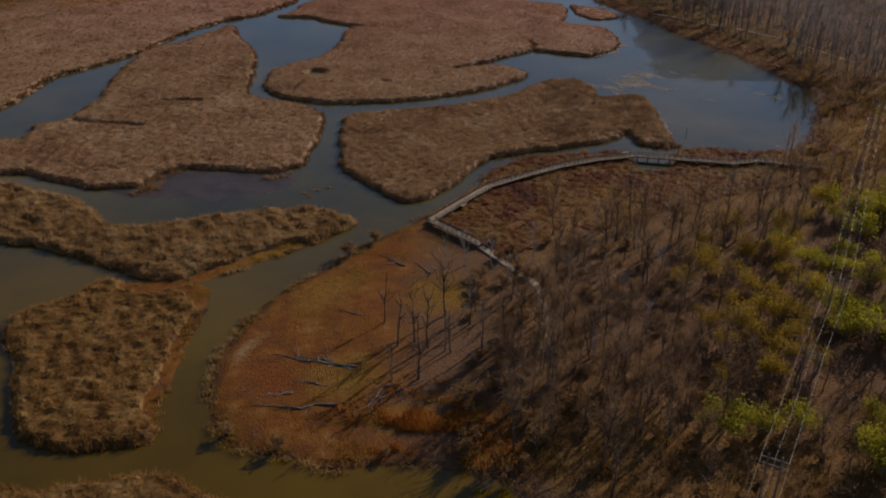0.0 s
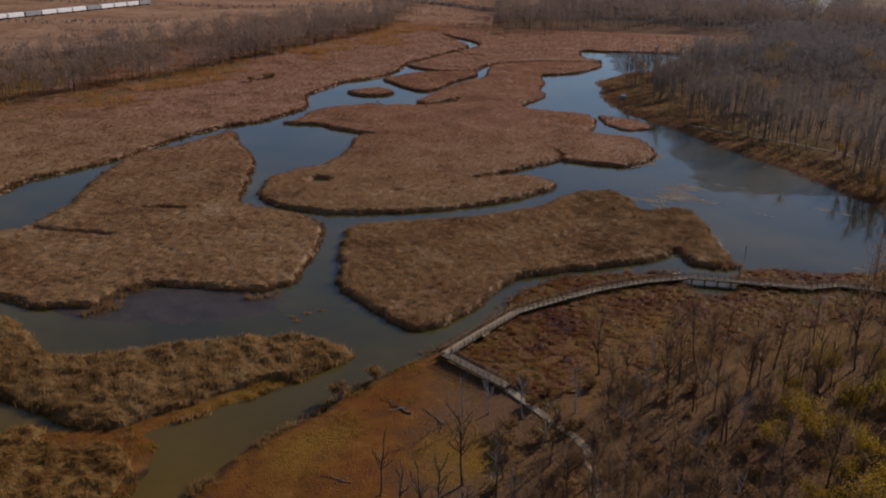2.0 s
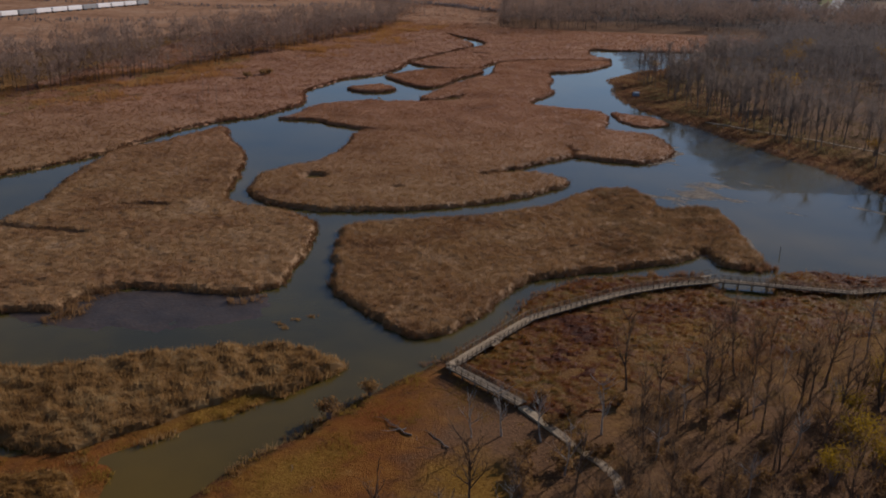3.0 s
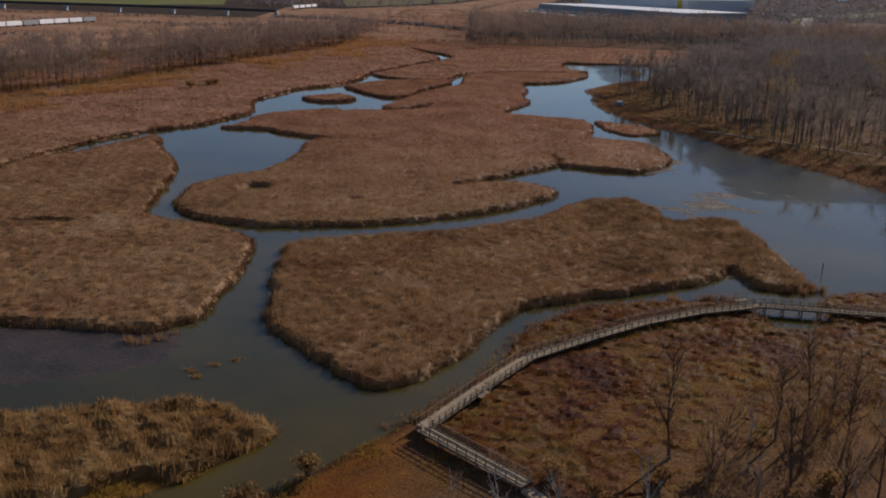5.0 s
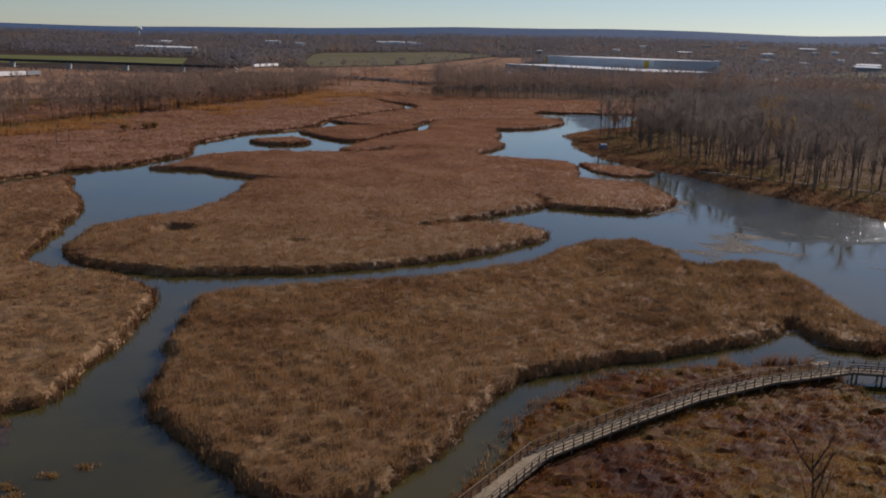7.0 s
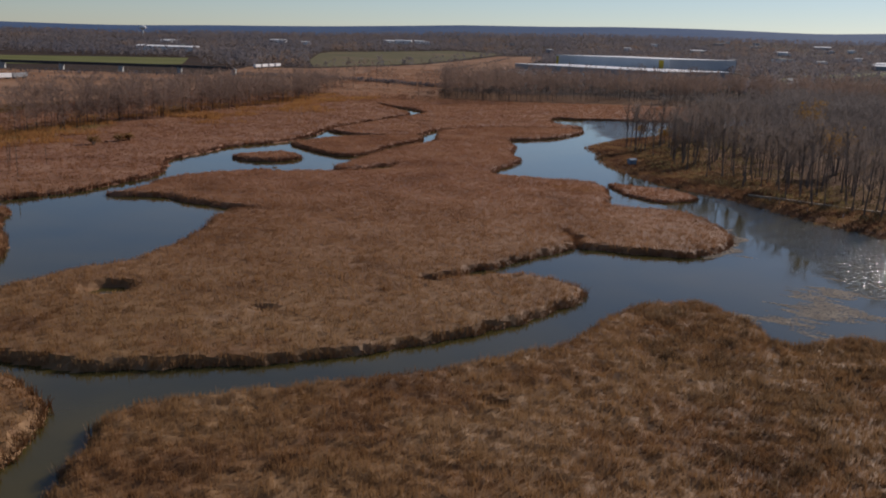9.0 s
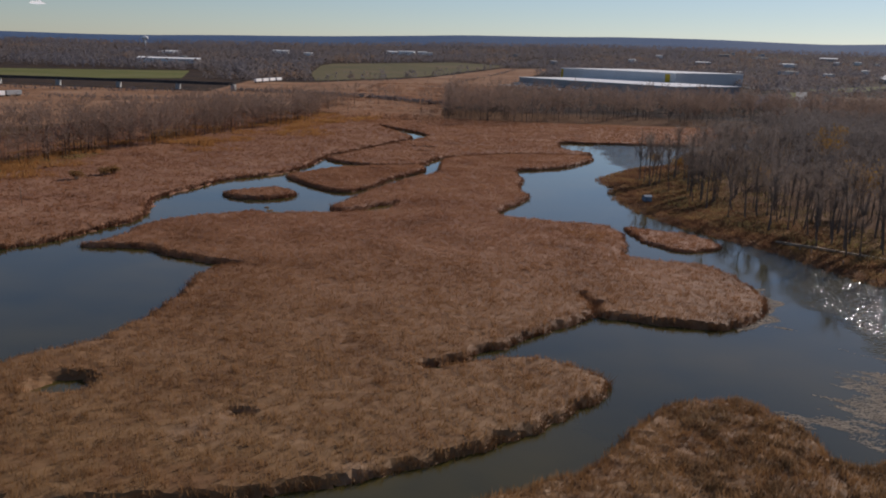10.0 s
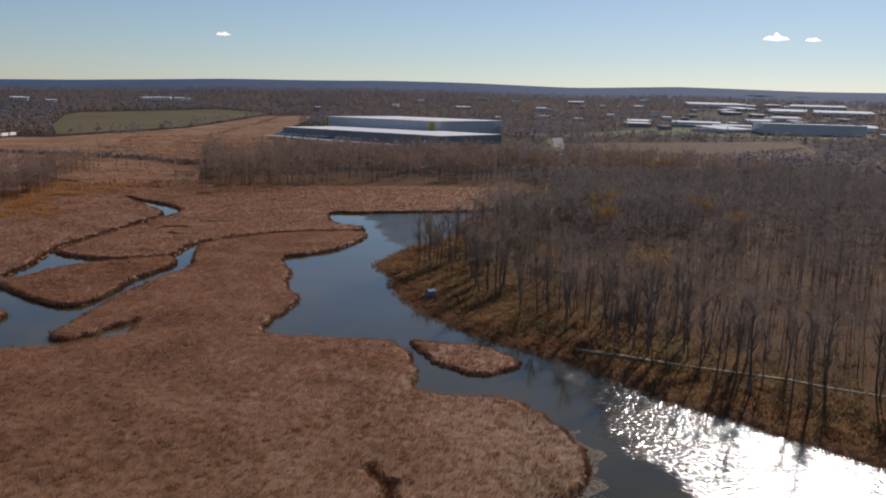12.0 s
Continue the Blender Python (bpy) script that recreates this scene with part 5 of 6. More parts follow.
def leafy_shrub(seed, height, radius, mat, leaves, size, name, label, group):
    r = random.Random(seed)
    root = thing(name, pose(0, 0, 0), label, "shrub", group)
    bm = bmesh.new()
    tips = []
    for k in range(9):
        a = k * 2.4 + r.uniform(-0.4, 0.4)
        q = radius * r.uniform(0.35, 0.9)
        e = Vector((math.cos(a) * q, math.sin(a) * q, height * r.uniform(0.6, 0.95)))
        m = Vector((e.x * 0.35, e.y * 0.35, e.z * 0.55))
        add_tube(bm, [Vector((math.cos(a) * 0.15, math.sin(a) * 0.15, -0.1)), m, e], [0.09, 0.06, 0.02], 4)
        tips += [e, m.lerp(e, 0.5), m.lerp(e, 0.8)]
    part("trunk", bm, BARK, root)
    nr = np.random.default_rng(seed)
    clump = np.array(tips)[nr.integers(0, len(tips), leaves)]
    p = clump + nr.normal(0, 1, (leaves, 3)) * np.array([0.24, 0.24, 0.15]) * radius
    p[:, 2] = np.maximum(p[:, 2], 0.1)
    d = nr.normal(0, 1, (leaves, 3)) + np.array([0, 0, 0.3])
    d /= np.linalg.norm(d, axis=1)[:, None]
    s = np.cross(d, nr.normal(0, 1, (leaves, 3)))
    s /= np.linalg.norm(s, axis=1)[:, None]
    L = size * nr.uniform(0.5, 1.2, (leaves, 1))
    part_mesh("foliage", tri_mesh("foliage", np.stack([p - s * L * 0.45, p + s * L * 0.45, p + d * L * 1.3], 1), mat), root)
    return root


green = [leafy_shrub(200 + i, 5.5, 3.2, LEAF_GREEN, 2300, 0.25, "willow_shrub", "yellow-green willow shrub among bare trees", "willow shrubs") for i in range(3)]
gold = [leafy_shrub(210 + i, 6.5, 2.8, LEAF_GOLD, 1400, 0.22, "golden_shrub", "golden-leaved shrub thinning in autumn", "golden shrubs") for i in range(2)]
rusty = [leafy_shrub(215 + i, 6.5, 2.8, LEAF_RUST, 800, 0.28, "golden_tree", "small rust-gold tree still in leaf among bare woods", "golden trees") for i in range(2)]
brown = [leafy_shrub(220 + i, 2.2, 1.5, BUSH, 420, 0.26, "brown_bush", "low brown bush on damp ground", "brown bushes") for i in range(3)]
r3 = np.random.default_rng(51)
spots = thin(r3.uniform(48, 122, 420), r3.uniform(-36, 96, 420), 4.2)
plant(green, [(76.2, 60.7), (80.2, 54.9), (79.5, 34.7), (81.3, 29.9), (84.1, 24), (76.3, 41.3), (55.6, -6.8), (62.2, -5.1), (97.2, 69.5), (91.1, 46.4), (72.9, -11.6), (101.4, 81.8), (48.7, -7.5)], 0.9, 1.4, 18)
plant(green, [p for p in spots if p[0] > 73 + 0.2 * p[1] and patchy(p[0], p[1], 14, 15) > 0.32][:85], 0.6, 1.4, 8)
plant(rusty, [(164, 483), (217, 465), (181, 528), (351, 806), (345, 801), (358, 802), (226, 512), (128, 362)], 2.2, 2.8, 19)
plant(rusty, [(115, 420), (90, 452), (83, 468), (128, 210), (134, 262)], 0.9, 1.4, 20)
plant(gold, [(62, 15), (52, 24), (62, 46), (68, 56), (58, 32), (72, 44), (50, 40), (66, 26), (52.1, 7.1), (69, 30.3), (56, 50), (64, 38), (74, 52), (60, 8), (70, 12), (85, 75), (92, 88), (66, 66), (78, 70), (54, 16), (58, 22), (72, 28), (66, 20), (58, 60), (61, 8), (66, 14), (70, 22), (64, 30), (57, 43), (73, 45), (81, 65), (67, 54), (60, 20), (76, 38), (69, 38)], 0.75, 1.4, 9)
plant(brown, [(-124, 388), (-122, 392), (-129, 376)], 1.4, 2.0, 12)
plant(brown, thin(r3.uniform(6, 66, 420), r3.uniform(-28, 62, 420), 3.0)[:120] + [(-21, 50), (-16, 58), (-31, -14), (-22, -17), (-5, -17)], 0.6, 1.4, 10)
remove_proto(green + gold + rusty + brown)


def fallen_log(ax, ay, bx, by, seed):
    """A fallen crooked tree from its root end to its top, limbs splayed on the ground."""
    r = random.Random(seed)
    length = math.hypot(bx - ax, by - ay)
    root = thing("fallen_log", pose(ax, ay, 0.42, 0, 0, math.degrees(math.atan2(by - ay, bx - ax))), "dark weathered fallen tree with broken limbs on mud", "log", "fallen logs")
    bark = BARK if seed % 3 else DEADWOOD
    bm = bmesh.new()
    pts = [Vector((length * i / 7, r.uniform(-0.05, 0.05) * length, 0.05 + r.uniform(0, 0.22))) for i in range(8)]
    w = 0.05 + length * 0.008
    add_tube(bm, pts, [w * (1.25 - 0.15 * i) for i in range(8)], 6)
    part("trunk", bm, bark, root)
    for k in range(7):
        q = [pts[2 + k % 5].lerp(pts[3 + k % 5], r.random())]
        a = r.choice((-1, 1)) * r.uniform(0.25, 1.0)
        L = length * r.uniform(0.1, 0.3)
        up = r.choice((0.0, 0.1, 0.6))
        for s in range(3):
            a += r.uniform(-0.5, 0.5)
            q.append(q[-1] + Vector((math.cos(a), math.sin(a), up + r.uniform(-0.15, 0.25))) * L / 3)
        for v in q:
            v.z = max(v.z, 0.0)
        bm = bmesh.new()
        add_tube(bm, q, [w * 0.45, w * 0.35, w * 0.25, 0.012], 4)
        part("branch", bm, bark, root)


for i, p in enumerate([(-12.8, 6.6, -28.7, 9.2), (-13.8, 5.9, -22.8, 8.1), (-16.6, 0.1, -23.4, 0.9), (-14.3, -5.5, -28.6, -6.6), (-22.7, -2.5, -27.8, -3.5), (-14.6, 24.5, -19.5, 26.2), (-8, 46.2, -14.1, 51.1), (-9, 48, -12, 46.6), (-2.4, 43.3, -6.1, 48.2), (15.8, 24.9, 11.7, 25.3), (4.7, 15.2, 9.8, 9.4), (11.5, -22.5, 8.5, -24.2), (10, -24.5, 12, -22), (24, 30, 28, 33), (36, 50, 31, 52), (14, -2, 20, 1), (16, 8, 9, 5), (-6, 2, -12, -8), (-1, 4, -9, -5)]):
    fallen_log(*p, i + 5)

# broken sticks strewn below the dead trees
r6 = np.random.default_rng(91)
k = 420
sx = np.concatenate([r6.normal(-8, 9, k // 2), r6.normal(14, 14, k // 2)])
sy = np.concatenate([r6.normal(6, 11, k // 2), r6.normal(10, 16, k // 2)])
ok = signed_distance(sx, sy, OUTLINES["east"]) > 1.5
sx, sy = sx[ok], sy[ok]
bm = bmesh.new()
for x, y in zip(sx, sy):
    a, L = r6.uniform(0, math.tau), r6.uniform(0.6, 2.6)
    d = Vector((math.cos(a), math.sin(a), 0))
    n = Vector((-d.y, d.x, 0)) * r6.uniform(-0.15, 0.15) * L
    p = Vector((x, y, 0.4))
    add_tube(bm, [p, p + d * L * 0.5 + n + Vector((0, 0, 0.12)), p + d * L + Vector((0, 0, r6.uniform(0, 0.4)))], [0.045, 0.035, 0.012], 4)
me = bpy.data.meshes.new("broken_sticks")
bm.to_mesh(me)
bm.free()
me.materials.append(BARK)
tagged(new("broken_sticks", me), "broken grey sticks strewn over the mud", "sticks", "", "stuff")

# ---- power line on timber frames ----
ARMS = [(50.9, -26.2), (64.5, 2.4), (77.9, 29.5), (90.7, 59.7), (103, 90), (116, 120), (129, 150)]


def power_pole(x, y):
    root = thing("power_pole", pose(x, y, 0.3, 0, 0, -24.5), "timber double-pole power line frame above shrubs", "power pole", "power poles")
    for s in (-1, 1):
        bm = bmesh.new()
        add_tube(bm, [(s * 0.95, 0, -0.3), (s * 0.95, 0, 11.6)], [0.17, 0.12], 8)
        part("pole", bm, POLEWOOD, root)
    for z, w in ((10.7, 4.2), (9.6, 3.4)):
        bm = bmesh.new()
        add_box(bm, (w, 0.16, 0.2), Matrix.Translation((0, 0.16, z)), 0.02)
        arm = part("crossarm", bm, POLEWOOD, root)
        if z < 10:
            continue
        insulators(arm)


def insulators(arm):
    for s in (-1.9, 0, 1.9):
        bm = bmesh.new()
        add_tube(bm, [(s, 0.16, 10.8), (s, 0.16, 10.95), (s, 0.16, 11.1)], [0.06, 0.09, 0.04], 8)
        part("insulator", bm, CONCRETE, arm, "pale ceramic insulator")


for p in ARMS:
    power_pole(*p)
for off in (-1.9, 0, 1.9):
    cu = bpy.data.curves.new("power_cable", "CURVE")
    cu.dimensions, cu.bevel_depth, cu.bevel_resolution = "3D", 0.015, 1
    ext = [(37.5, -55)] + ARMS
    pts = []
    for (ax, ay), (bx, by) in zip(ext, ext[1:]):
        for i in range(8):
            t = i / 8
            pts.append((ax + (bx - ax) * t + off * 0.91, ay + (by - ay) * t - off * 0.41, 11.4 - 0.9 * 4 * t * (1 - t)))
    pts.append((ext[-1][0] + off * 0.91, ext[-1][1] - off * 0.41, 11.4))
    sp = cu.splines.new("POLY")
    sp.points.add(len(pts) - 1)
    for q, p in zip(sp.points, pts):
        q.co = (*p, 1)
    cu.materials.append(WIRE)
    tagged(new("power_cable", cu), "pale overhead power cable strung between timber frames", "cable", "power cables")

MEADOW_STRAW = foliage("meadow_straw", [(0.22, 0.11, 0.065), (0.33, 0.175, 0.105), (0.42, 0.25, 0.155)], 0.03)

# ---- distance: fields, buildings, bridge, hills, clouds ----


def slab(name, corners, z, mat, label, category="field"):
    """A low terrace of ground that follows the plain."""
    bm = bmesh.new()
    top = [bm.verts.new((x, y, 0)) for x, y in corners]
    face = bm.faces.new(top)
    bmesh.ops.triangulate(bm, faces=[face])
    for _ in range(3):
        bmesh.ops.subdivide_edges(bm, edges=bm.edges[:], cuts=1, use_grid_fill=True)
    bmesh.ops.recalc_face_normals(bm, faces=bm.faces)
    res = bmesh.ops.extrude_face_region(bm, geom=bm.faces[:])
    low = {v for v in res["geom"] if isinstance(v, bmesh.types.BMVert)}
    for v in bm.verts:
        g = float(far_rise(v.co.x, v.co.y))
        v.co.z = g + (z - 1.2 if v in low else z + 0.15 * float(patchy(v.co.x, v.co.y, 40, 3)))
    bmesh.ops.recalc_face_normals(bm, faces=bm.faces)
    me = bpy.data.meshes.new(name)
    bm.to_mesh(me)
    bm.free()
    me.materials.append(mat)
    return tagged(new(name, me), label, category, "", "structure")


slab("field_green", [(-900, 1000), (-511, 1088), (-360, 1260), (-420, 1500), (-640, 1360), (-1100, 1300)], 1.3, FIELD, "flat bright green grass field behind the railway")
OLIVE_FIELD = [(-198, 1328), (-133, 1434), (-53, 1578), (27, 1842), (99, 2073), (-16, 2184), (-159, 2072), (-266, 1991), (-273, 1872), (-240, 1550)]
TAN_FIELD = [(-240, 900), (-60, 820), (-8, 850), (30, 1000), (60, 1180), (60, 1370), (101, 1579), (185, 1988), (83, 1959), (-51, 1540), (-135, 1390), (-200, 1260), (-270, 1250)]
EAST_FIELD = [(515, 1340), (700, 1370), (878, 1390), (780, 1200), (668, 1038), (483, 964), (380, 985)]
WEST_FIELD = [(-330, 300), (-282, 412), (-262, 490), (-232, 551), (-192, 630), (-150, 740), (-118, 880), (-200, 962), (-420, 965), (-700, 930), (-760, 640), (-500, 380)]
VERGE = [(518, 1459), (720, 1518), (866, 1464), (1057, 1410), (1129, 1499), (984, 1600), (829, 1734), (680, 1630), (545, 1531)]
DRIVE = [(490, 1440), (507, 1442), (361, 1035), (347, 1033)]
slab("field_olive", OLIVE_FIELD, 1.5, MEADOW, "olive meadow on a low rise")
slab("field_tan", TAN_FIELD, 1.2, TAN, "tan dry field beyond the marsh")
slab("field_tan_near", [(-66, 700), (-15, 700), (-15, 830), (-120, 900), (-130, 780)], 1.15, TAN, "pale dry reed meadow between two woods")
slab("field_tan_west", WEST_FIELD, 1.05, TAN, "orange-tan dry meadow between bare woods and the railway")
slab("field_lawn", VERGE, 1.4, FIELD, "wide green verge in front of a blue shed")
slab("field_lawn_small", [(474, 1427), (487, 1404), (350, 1060), (338, 1075)], 1.4, FIELD, "narrow green lawn beside a drive")
HEATH = surface("dull_heath", [(0.09, 0.048, 0.03), (0.13, 0.07, 0.04), (0.17, 0.10, 0.055), (0.115, 0.088, 0.036)], 0.012, 0.2, 0.95)
slab("field_tan_east", EAST_FIELD, 1.2, HEATH, "tan rough meadow east of the warehouse")
slab("drive", DRIVE, 1.45, ASPHALT, "pale drive running past the warehouse", "road")
slab("yard", [(76, 1406), (278, 1180), (262, 1152), (50, 1390)], 1.5, CONCRETE, "pale concrete lorry yard", "yard")


def block(name, x, y, turn, L, D, H, wall, roof, label, bands=(), category="building", windows=0, pitch=0.0):
    z = 1.0 + float(far_rise(x, y))
    root = thing(name, pose(x, y, z, 0, 0, turn), label, category, "far buildings" if name != "warehouse" else "")
    bm = bmesh.new()
    add_box(bm, (L, D, H), Matrix.Translation((0, 0, H / 2 - 0.5)))
    part("wall", bm, wall, root)
    bm = bmesh.new()
    add_box(bm, (L + 0.4, D + 0.4, 1.2), Matrix.Translation((0, 0, 0.2)))
    part("plinth", bm, CONCRETE, root)
    bm = bmesh.new()
    add_box(bm, (L + 0.6, (D + 0.6) / math.cos(pitch), 0.8), Matrix.Translation((0, 0, H - 0.1 + D / 2 * math.tan(pitch))) @ Matrix.Rotation(pitch, 4, "X"), 0.1)
    part("roof", bm, roof, root)
    for bx, bw, bmat in bands:
        bm = bmesh.new()
        add_box(bm, (bw, 0.6, H - 2), Matrix.Translation((bx, -D / 2 - 0.1, H / 2 - 0.5)))
        part("wall_panel", bm, bmat, root)
    for i in range(windows):
        bm = bmesh.new()
        add_box(bm, (L / windows * 0.55, 0.3, H * 0.25), Matrix.Translation((-L / 2 + (i + 0.5) * L / windows, -D / 2 - 0.05, H * 0.55)))
        part("window", bm, GLASS_DARK, root)
    return root


# warehouse: a long low front hall and a taller hall behind
hall = block("warehouse", 227.5, 1372, -49, 274, 142, 11, GREY_WALL, WHITE_ROOF, "long grey warehouse hall with a white flat roof")
block("warehouse", 300, 1547, -44, 206, 200, 20.5, BLUE_WALL, WHITE_ROOF, "tall grey-blue warehouse hall with a yellow panel", [(90, 8, YELLOW), (-100, 4, YELLOW)])
block("blue_shed", 1022, 1567, -15, 181, 60, 18, BLUE_WALL, WHITE_ROOF, "long pale blue industrial shed with white roof")
TOWN = [(832, 1864, 50, 60, 5), (1456, 2280, 92, 120, 6), (1567, 2205, 142, 120, 6), (1104, 1859, 47, 60, 6), (964, 1727, 73, 40, 4), (920, 1787, 93, 50, 6), (1412, 2590, 155, 120, 7), (1470, 2560, 51, 60, 9), (1500, 2540, 40, 50, 7), (1275, 2296, 24, 30, 6), (-150, 2600, 44, 26, 9), (-108, 2610, 26, 22, 8), (-86, 2580, 14, 14, 7), (-478, 2546, 36, 30, 7), (-390, 2442, 24, 24, 6), (549, 2688, 18, 24, 7), (425, 2411, 16, 22, 6), (872, 2101, 16, 24, 6), (954, 1980, 20, 26, 6), (1180, 1640, 70, 50, 7), (-545, 1800, 112, 40, 7), (1700, 2500, 150, 100, 8), (1250, 1980, 60, 60, 6)]
for i, (x, y, L, D, H) in enumerate(TOWN):
    block("far_building", x, y, -math.degrees(math.atan2(x, y)) + (i * 37 % 16) - 8, L, D, H + 1, GREY_WALL if H > 12 else PALE_WALL, WHITE_ROOF, "low distant building with a shallow pale roof among trees", pitch=0.045)


FAR_SPOTS = []


def far_town():
    r = np.random.default_rng(81)
    n = 0
    while n < 70:
        az = radians(float(r.choice([r.uniform(10, 42), r.uniform(22, 42), r.uniform(-30, 10)], p=[0.35, 0.5, 0.15])))
        rr = float(r.uniform(1750, 3150))
        x, y = rr * math.sin(az), 100 + rr * math.cos(az)
        if (x > 40 and x < 520 and y < 1750) or (-480 < x < 180 and y < 2550):
            continue
        L = float(r.choice([14, 22, 40, 70], p=[0.4, 0.3, 0.2, 0.1])) * float(r.uniform(0.8, 1.3))
        block("far_building", x, y, float(r.uniform(-30, 30)), L, max(14, L * 0.8), float(r.uniform(4.5, 7.5)), PALE_WALL if r.random() < 0.6 else GREY_WALL, WHITE_ROOF if r.random() < 0.65 else ASPHALT, "small distant building among autumn trees", pitch=0.06)
        FAR_SPOTS.append((x, y, L, 0, 0))
        n += 1


far_town()


def lorry_trailer():
    root = thing("lorry_trailer", pose(0, 0, 0), "white box trailer parked at a warehouse dock", "trailer", "parked trailers")
    bm = bmesh.new()
    add_box(bm, (2.6, 13.2, 2.8), Matrix.Translation((0, 0, 2.6)), 0.06)
    part("body", bm, WHITE_ROOF, root)
    bm = bmesh.new()
    add_box(bm, (1.6, 12.6, 0.3), Matrix.Translation((0, 0, 1.05)))
    part("chassis", bm, STEEL, root)
    for y in (3.2, 4.5):
        bm = bmesh.new()
        add_tube(bm, [(-1.2, y, 0.5), (1.2, y, 0.5)], [0.5, 0.5], 10)
        part("wheelset", bm, STEEL, root)
    return root


def parked_car(mat, label):
    root = thing("parked_car", pose(0, 0, 0), label, "car", "parked cars")
    bm = bmesh.new()
    add_box(bm, (1.8, 4.4, 0.7), Matrix.Translation((0, 0, 0.65)), 0.15)
    part("body", bm, mat, root)
    bm = bmesh.new()
    add_box(bm, (1.6, 2.2, 0.6), Matrix.Translation((0, -0.2, 1.25)), 0.2)
    part("cabin", bm, GLASS_DARK, root)
    for x, y in ((-0.8, 1.35), (0.8, 1.35), (-0.8, -1.35), (0.8, -1.35)):
        bm = bmesh.new()
        add_tube(bm, [(x - 0.1, y, 0.33), (x + 0.1, y, 0.33)], [0.33, 0.33], 10)
        part("wheel", bm, STEEL, root)
    return root


NEEDLES = foliage("dark_needles", [(0.022, 0.034, 0.018), (0.04, 0.055, 0.026), (0.06, 0.075, 0.035)], 0.1, 0.2)


def conifer(seed):
    r = np.random.default_rng(seed)
    root = thing("conifer", pose(0, 0, 0), "dark green conifer planted beside a car park", "tree", "conifers")
    bm = bmesh.new()
    add_tube(bm, [(0, 0, -0.2), (0, 0, 8.6)], [0.2, 0.04], 6)
    part("trunk", bm, BROWN_BARK, root)
    k = 520
    v = r.uniform(0, 1, k) ** 1.3
    a = r.uniform(0, math.tau, k)
    q = (1 - v) * 2.5 * r.uniform(0.45, 1.1, k) + 0.1
    c = np.stack([np.cos(a) * q, np.sin(a) * q, 0.7 + v * 8.6 - 0.15 * q], 1)
    out = np.stack([np.cos(a), np.sin(a), -0.35 + 0 * a], 1) * (0.35 + 0.5 * (1 - v))[:, None]
    side = np.stack([-np.sin(a), np.cos(a), 0 * a], 1) * 0.28
    part_mesh("foliage", tri_mesh("foliage", np.stack([c - side, c + side, c + out], 1), NEEDLES), root)
    return root


def warehouse_grounds():
    r = random.Random(17)
    trailer = lorry_trailer()
    dock = pose(227.5, 1372, 1.45, 0, 0, -49)
    for i in range(24):
        if r.random() < 0.72:
            copy_thing(trailer, dock @ pose(-134 + i * 6.2, -79.5 - r.uniform(0, 1.5), 0, 0, 0, r.uniform(-1.5, 1.5)))
    cars = [parked_car(WHITE_ROOF, "white car in a car park"), parked_car(GREY_WALL, "grey car in a car park"), parked_car(STEEL, "dark car in a car park")]
    for row in range(3):
        for i in range(13):
            if r.random() < 0.7:
                x, y = CAR_PARK[0] + i * 3.1 + row * 5, CAR_PARK[1] + row * 17 - i * 0.6
                copy_thing(r.choice(cars), pose(x, y, 1.5 + float(far_rise(x, y)), 0, 0, r.choice((0, 180)) + r.uniform(-3, 3)))
    trees = [conifer(5), conifer(6)]
    plant(trees, CONIFER_SPOTS, 0.7, 1.25, 31, 1.2)
    remove_proto([trailer] + cars + trees)


CAR_PARK = (447.0, 1510.0)
CONIFER_SPOTS = [(253.0, 992.0), (248.0, 960.0), (260.0, 985.0), (261.0, 970.0), (259.0, 947.0), (272.0, 972.0), (243.0, 929.0), (249.0, 923.0), (271.0, 920.0), (284.0, 944.0), (389.0, 1203.0), (414.0, 1261.0), (379.0, 1154.0), (442.0, 1386.0)]
CAR_LOT = [(CAR_PARK[0] - 6, CAR_PARK[1] - 16), (CAR_PARK[0] + 60, CAR_PARK[1] - 20), (CAR_PARK[0] + 64, CAR_PARK[1] + 46), (CAR_PARK[0] - 2, CAR_PARK[1] + 48)]
slab("car_park", CAR_LOT, 1.4, ASPHALT, "pale asphalt car park beside the warehouse", "car park")
warehouse_grounds()


def rail_bridge():
    root = thing("railway_bridge", pose(0, 0, 0), "long dark steel railway viaduct on concrete piers", "bridge")
    pts = [(-680, 945), (-520, 968), (-455, 977), (-399, 984), (-340, 987), (-281, 988), (-225, 984)]
    for (ax, ay), (bx, by) in zip(pts, pts[1:]):
        a, b = Vector((ax, ay, 0)), Vector((bx, by, 0))
        L = (b - a).length
        t = math.atan2(by - ay, bx - ax)
        bm = bmesh.new()
        add_box(bm, (L, 6, 1.6), Matrix.Translation((a + b) / 2 + Vector((0, 0, 7.6))) @ Matrix.Rotation(t, 4, "Z"))
        for s in (-2.6, 2.6):
            add_box(bm, (L, 0.3, 2.0), Matrix.Translation((a + b) / 2 + Vector((-math.sin(t) * s, math.cos(t) * s, 8.4))) @ Matrix.Rotation(t, 4, "Z"))
        part("girder", bm, STEEL, root)
        bm = bmesh.new()
        add_box(bm, (4, 6, 8.5), Matrix.Translation(b + Vector((0, 0, 3.3))) @ Matrix.Rotation(t, 4, "Z"), 0.3)
        part("pier", bm, CONCRETE, root)


rail_bridge()


